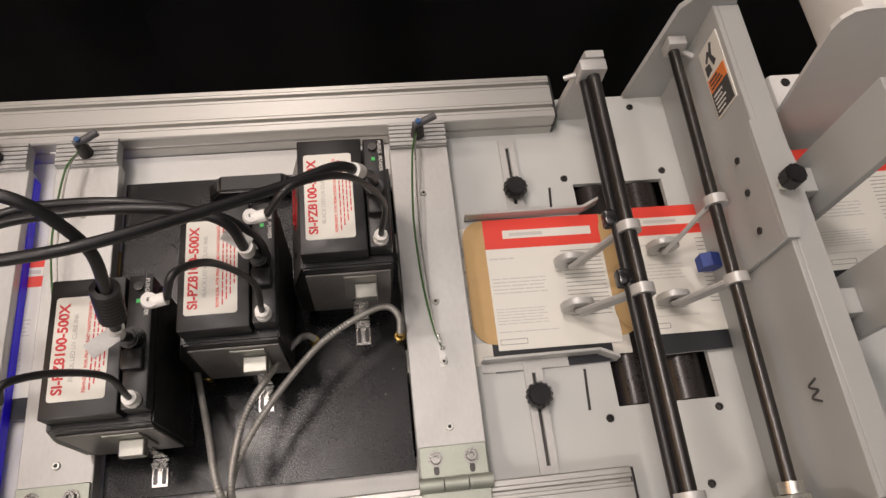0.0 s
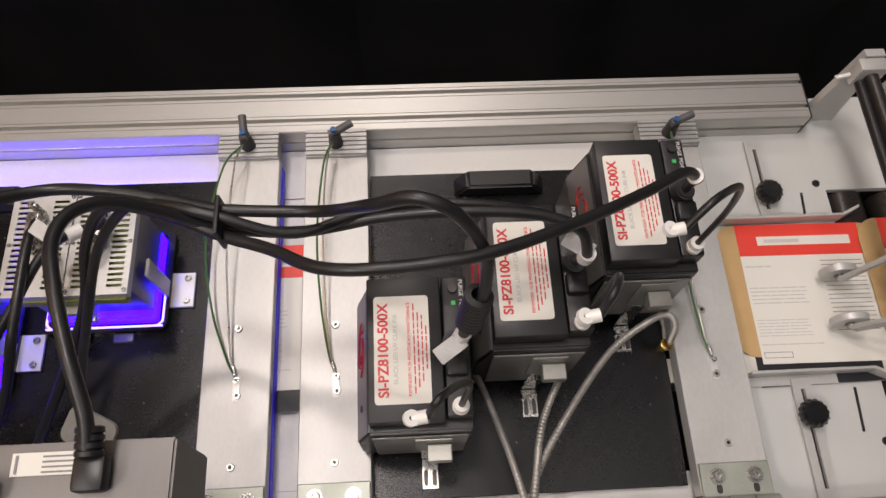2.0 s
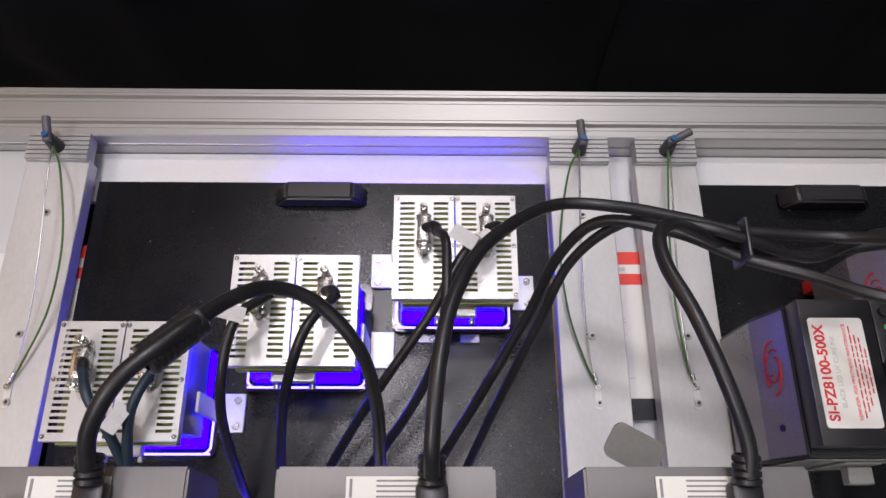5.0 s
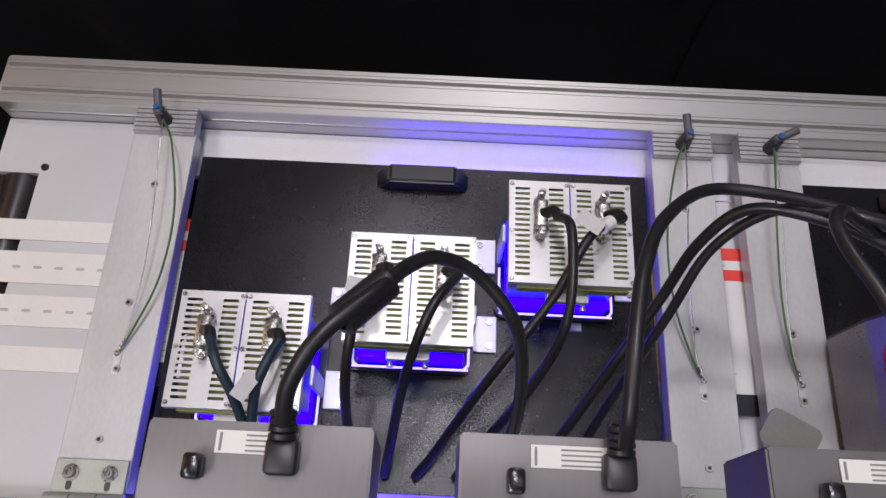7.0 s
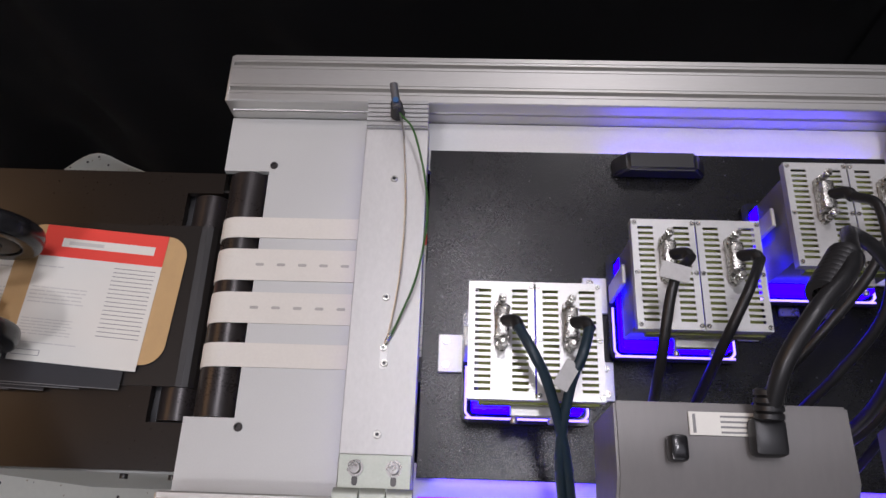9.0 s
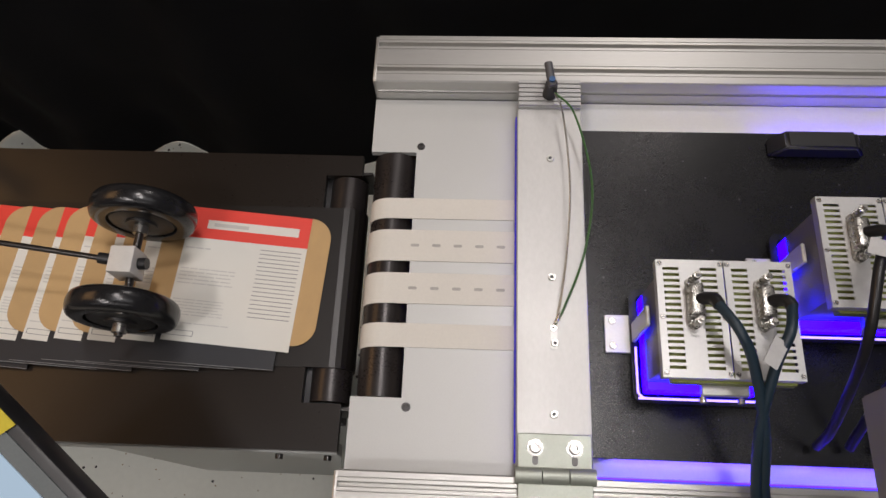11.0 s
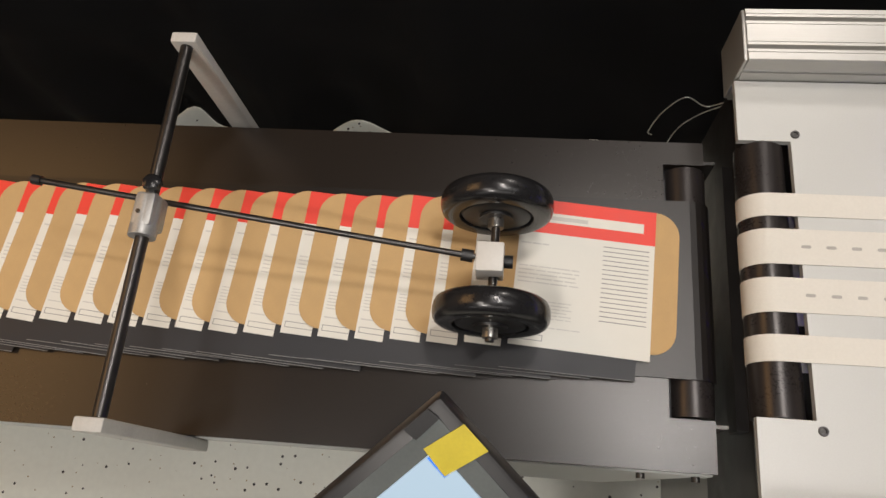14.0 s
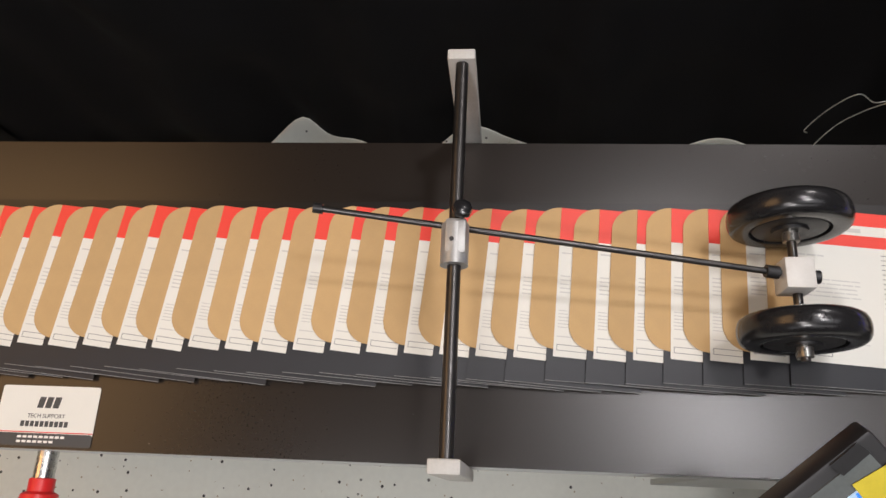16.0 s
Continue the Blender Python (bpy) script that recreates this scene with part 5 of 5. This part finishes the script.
# a loop of thin wire hanging behind the conveyor
WIRE = [(-1.304, 0.78, 0.257), (-1.312, 0.78, 0.271), (-1.300, 0.78, 0.338), (-1.272, 0.78, 0.387),
        (-1.231, 0.78, 0.36), (-1.187, 0.78, 0.39), (-1.199, 0.785, 0.36), (-1.238, 0.785, 0.32),
        (-1.264, 0.785, 0.257), (-1.27, 0.79, 0.1), (-1.27, 0.79, 0.002)]
cable("thin_wire", WIRE, 0.0010, "thin grey wire looped behind the conveyor", ZINC)

# ---- infeed ----
for (gx0, gx1, y0, y1, s) in ((0.031, 0.180, 0.447, 0.4505, 1), (0.029, 0.165, 0.2655, 0.269, -1)):
    g = thing("side_guide", ((gx0 + gx1) / 2, y0, BED), "bent light metal side guide with an adjusting knob", "guide", "side guides")
    b = bm_new()
    box(b, gx0, gx1, y0, y1, BED + 0.001, BED + 0.019, 0.0008, 1)
    yy = y0 if s > 0 else y1
    box(b, gx0, gx0 + 0.10, min(yy, yy + s * 0.014), max(yy, yy + s * 0.014), BED + 0.0005, BED + 0.0025)
    q = [(gx1 - 0.001, y0), (gx1 + 0.020, y0 + s * 0.010), (gx1 + 0.020, y1 + s * 0.010), (gx1 - 0.001, y1)]
    prism(b, q, BED + 0.001, BED + 0.019, "z")
    part("guide", b, BARM, g)
    kx = 0.099 if s > 0 else 0.086
    ya, yb = (0.452, 0.558) if s > 0 else (0.136, 0.262)
    b = bm_new()
    w = 0.0105
    slot = 0.0022
    box(b, kx - w, kx - slot, ya, yb, BED + 0.003, BED + 0.006)
    box(b, kx + slot, kx + w, ya, yb, BED + 0.003, BED + 0.006)
    box(b, kx - slot, kx + slot, ya, ya + 0.012, BED + 0.003, BED + 0.006)
    box(b, kx - slot, kx + slot, yb - 0.012, yb, BED + 0.003, BED + 0.006)
    part("slotted_strip", b, BARM, g, smooth=False)
    b = bm_new()
    box(b, kx - slot, kx + slot, ya + 0.01, yb - 0.01, BED + 0.0005, BED + 0.0015)
    part("slot", b, SHAFT, g, smooth=False)
    b = bm_new()
    ky = 0.482 if s > 0 else 0.222
    prof = []
    n = 40
    for z, rr in ((0.006, 0.008), (0.012, 0.0145), (0.020, 0.0145), (0.024, 0.0115)):
        prof.append([b.verts.new((kx + rr * (1 + 0.045 * math.cos(14 * a)) * math.cos(a), ky + rr * (1 + 0.045 * math.cos(14 * a)) * math.sin(a), BED + z)) for a in [2 * math.pi * i / 84 for i in range(84)]])
    for p, q2 in zip(prof, prof[1:]):
        for i in range(84):
            b.faces.new((p[i], p[(i + 1) % 84], q2[(i + 1) % 84], q2[i]))
    b.faces.new(prof[-1])
    b.faces.new(prof[0][::-1])
    part("knob", b, GLOSSB, g, "black scalloped knob")
for x, y0, y1 in ((0.143, 0.452, 0.487), (0.143, 0.203, 0.250)):
    b = bm_new()
    prism(b, [(x - 0.001, y0), (x + 0.002, y0), (x + 0.005, y1), (x + 0.002, y1)], BED + 0.0003, BED + 0.0008, "z")
    part("plate_slot", b, SHAFT, bed, smooth=False)

# cross shafts with nip wheels
def nip(shaft_x, y, wheel_at, t):
    wx, wy = wheel_at
    b = bm_new()
    cyl(b, (shaft_x, y - 0.0055, 0.872), (shaft_x, y + 0.0055, 0.872), 0.0128, 22)
    part("arm_collar", b, BARM, t)
    b = bm_new()
    p, q = Vector((shaft_x - 0.004, y, 0.868)), Vector((wx, wy - 0.0095, 0.787))
    d = q - p
    r = bmesh.ops.create_cube(b, size=1.0, matrix=Matrix.Translation((p + q) / 2) @ d.to_track_quat("Z", "X").to_matrix().to_4x4() @ Matrix.Diagonal((0.015, 0.005, d.length, 1)))
    bmesh.ops.bevel(b, geom=b.edges[:], offset=0.0015, segments=2, affect="EDGES")
    arm = part("arm", b, BARM, t, "flat aluminium arm")
    b = bm_new()
    lathe(b, [(0.004, -0.0034), (0.0085, -0.0034), (0.009, -0.0042), (0.0185, -0.0042), (0.0195, -0.0034), (0.0195, 0.0034), (0.0185, 0.0042), (0.004, 0.0042)], (wx, wy, 0.786), (0, 1, 0), 40)
    wh = part("nip_wheel", b, BARM, t, "satin aluminium nip wheel")
    b = bm_new()
    cyl(b, (wx, wy - 0.0085, 0.786), (wx, wy - 0.0036, 0.786), 0.0052, 16)
    bolt = part("axle_bolt", b, COLLAR, wh)
    b = bm_new()
    cyl(b, (wx, wy - 0.0088, 0.786), (wx, wy - 0.0080, 0.786), 0.0024, 6)
    part("socket", b, BLACK, bolt)


s1 = thing("nip_shaft", (0.19, 0.34, BED), "dark cross shaft with two aluminium nip wheel arms over the infeed", "shaft", "nip shafts")
b = bm_new()
cyl(b, (0.188, 0.075, 0.872), (0.192, 0.585, 0.872), 0.0080, 24)
part("shaft", b, SHAFT, s1)
b = bm_new()
cyl(b, (0.1775, 0.09, 0.866), (0.1815, 0.57, 0.866), 0.0056, 14)
part("wire_loom", b, BLACK, s1)
b = bm_new()
box(b, 0.174, 0.206, 0.572, 0.588, 0.857, 0.887, 0.002)
prism(b, [(0.168, BED), (0.212, BED), (0.204, 0.889), (0.182, 0.889)], 0.5885, 0.598, "y")
cyl(b, (0.174, 0.581, 0.866), (0.160, 0.581, 0.860), 0.0035, 10)
part("back_clamp", b, BARM, s1)
b = bm_new()
cyl(b, (0.188, 0.085, 0.872), (0.188, 0.100, 0.872), 0.015, 22)
box(b, 0.175, 0.201, 0.068, 0.085, BED, 0.89, 0.003)
part("front_clamp", b, BARM, s1)
for y in (0.388, 0.318):
    b = bm_new()
    box(b, 0.168, 0.184, y - 0.010, y + 0.010, 0.855, 0.872, 0.004)
    part("cable_clip", b, GLOSSB, s1)
nip(0.191, 0.372, (0.147, 0.374), s1)
nip(0.190, 0.300, (0.145, 0.318), s1)
s2 = thing("nip_shaft", (0.295, 0.34, BED), "thin dark cross shaft with two nip wheel arms near the feeder", "shaft", "nip shafts")
b = bm_new()
cyl(b, (0.286, 0.085, 0.872), (0.300, 0.612, 0.872), 0.0070, 22)
part("shaft", b, SHAFT, s2)
b = bm_new()
cyl(b, (0.2865, 0.088, 0.872), (0.287, 0.099, 0.872), 0.0115, 22)
box(b, 0.276, 0.298, 0.072, 0.088, BED, 0.885, 0.003)
part("front_collar", b, ZINC, s2)
b = bm_new()
box(b, 0.289, 0.312, 0.603, 0.616, 0.862, 0.888, 0.002)
cyl(b, (0.312, 0.609, 0.868), (0.326, 0.600, 0.866), 0.0035, 10)
part("back_block", b, BARM, s2)
nip(0.296, 0.396, (0.263, 0.384), s2)
nip(0.294, 0.303, (0.260, 0.318), s2)
b = bm_new()
prism(b, [(0.296, 0.790), (0.316, 0.790), (0.322, 0.806), (0.306, 0.812), (0.296, 0.806)], 0.345, 0.362, "y")
solo("blue_stop", b, NAVYBLUE, "blue rubber separator block above the mailers", "block", smooth=False)

# feeder
fd = thing("feeder", (0.5, 0.35, BED), "grey metal sheet feeder with upright gate plates and side guides", "feeder")
b = bm_new()
box(b, 0.326, 0.332, 0.075, 0.618, BED, 0.935, 0.001, 1)
box(b, 0.332, 0.358, 0.075, 0.618, 0.929, 0.935, 0.001, 1)
box(b, 0.352, 0.358, 0.075, 0.618, 0.86, 0.929)
gate = part("gate_beam", b, PAINTD, fd)
b = bm_new()
prism(b, [(0.272, BED), (0.385, BED), (0.358, 0.93), (0.352, 0.945), (0.300, 0.945), (0.289, 0.930)], 0.618, 0.625, "y")
part("back_bracket", b, PAINTD, fd)
b = bm_new()
prism(b, [(0.272, BED), (0.385, BED), (0.358, 0.93), (0.300, 0.93)], 0.066, 0.073, "y")
part("front_bracket", b, PAINTD, fd)
b = bm_new()
box(b, 0.3245, 0.3258, 0.497, 0.590, 0.880, 0.927)
labl = part("warning_label", b, PAPER, gate, "white warning label with orange panel", smooth=False)
b = bm_new()
box(b, 0.3238, 0.3246, 0.530, 0.548, 0.883, 0.924)
part("orange_panel", b, ORANGE, gate, smooth=False)
b = bm_new()
box(b, 0.3238, 0.3246, 0.499, 0.5298, 0.883, 0.924)
part("black_panel", b, INKP, gate, smooth=False)
b = bm_new()
for k in range(5):
    box(b, 0.3232, 0.3239, 0.502 + 0.0052 * k, 0.5038 + 0.0052 * k, 0.887, 0.905 + 0.003 * (k % 3))
part("white_text_bar", b, WHITEP, gate, smooth=False)
b = bm_new()
for k in range(3):
    box(b, 0.3232, 0.3239, 0.533 + 0.005 * k, 0.535 + 0.005 * k, 0.887, 0.915 - 0.004 * k)
prism(b, [(0.552, 0.886), (0.566, 0.886), (0.564, 0.897), (0.554, 0.899)], 0.3238, 0.3246, "x")
prism(b, [(0.556, 0.905), (0.572, 0.900), (0.586, 0.908), (0.584, 0.912), (0.571, 0.906), (0.560, 0.912)], 0.3238, 0.3246, "x")
prism(b, [(0.570, 0.890), (0.580, 0.899), (0.577, 0.902), (0.567, 0.893)], 0.3238, 0.3246, "x")
part("label_print", b, INKP, gate, smooth=False)
b = bm_new()
for dy in (0.0, 0.011):
    tube(b, [(0.3256, 0.165 + dy, 0.901), (0.3256, 0.171 + dy, 0.887), (0.3256, 0.176 + dy, 0.901)], 0.0013, 6, 3)
part("dark_mark", b, INKP, gate)
b = bm_new()
prism(b, [(0.319, 0.455), (0.338, 0.458), (0.350, 0.448), (0.355, 0.40), (0.345, 0.345), (0.332, 0.318), (0.319, 0.318)], 0.936, 0.941, "z")
box(b, 0.319, 0.3255, 0.318, 0.455, 0.80, 0.9358, 0.001, 1)
gp = part("gate_plate", b, PAINTD, fd)
for x, y in ((0.318, 0.43), (0.318, 0.39), (0.318, 0.345)):
    b = bm_new()
    cyl(b, (x + 0.001, y, 0.90), (x - 0.0008, y, 0.90), 0.004, 12)
    part("screw", b, SHAFT, gp)
b = bm_new()
cyl(b, (0.331, 0.374, 0.941), (0.331, 0.374, 0.952), 0.006, 16)
part("knob_stem", b, STEEL, fd)
b = bm_new()
cyl(b, (0.331, 0.374, 0.952), (0.331, 0.374, 0.970), 0.0125, 6)
bmesh.ops.bevel(b, geom=b.edges[:], offset=0.002, segments=2, affect="EDGES")
part("knob", b, GLOSSB, fd, "black six-sided knob")
# side plate of the hopper and upright gate posts
b = bm_new()
prism(b, [(0.432, 0.7605), (0.92, 0.7605), (0.92, 1.03), (0.425, 1.03), (0.410, 1.026), (0.402, 1.015), (0.400, 1.0)], 0.520, 0.525, "y")
side_plate = part("hopper_side", b, WELL, fd, "light grey upright hopper side plate", smooth=False)
b = bm_new()
cyl(b, (0.440, 0.519, 0.80), (0.440, 0.517, 0.80), 0.006, 16)
part("screw", b, SHAFT, side_plate)
for y0, y1, top in ((0.362, 0.431, 1.04), (0.225, 0.292, 1.0)):
    b = bm_new()
    box(b, 0.392, 0.402, y0, y1, 0.83, top, 0.002)
    post = part("gate_post", b, PAINTD, fd, "tall flat grey gate post")
    b = bm_new()
    box(b, 0.358, 0.392, y0 + 0.02, y1 - 0.02, 0.88, 0.91, 0.001, 1)
    part("post_arm", b, PAINTD, post)
b = bm_new()
box(b, 0.405, 0.435, 0.27, 0.298, 0.79, 0.83, 0.002)
part("white_block", b, WHITEP, fd, "white plastic block")
b = bm_new()
box(b, 0.545, 0.92, 0.56, 0.80, 0.80, 0.90, 0.008)
cab = part("cabinet", b, WHITEP, fd, "white feeder cabinet")
b = bm_new()
cyl(b, (0.452, 0.573, 0.8395), (0.452, 0.573, 0.8415), 0.006, 16)
scb = b
b = bm_new()
box(b, 0.432, 0.5445, 0.535, 0.588, 0.7605, 0.84, 0.006)
blk = part("white_end_block", b, WHITEP, fd, "white rounded end block")
part("screw", scb, SHAFT, blk)
for y in (0.10, 0.56):
    b = bm_new()
    box(b, 0.80, 0.86, y - 0.03, y + 0.03, 0.0, 0.752, 0.003)
    part("leg", b, PAINTD, fd)
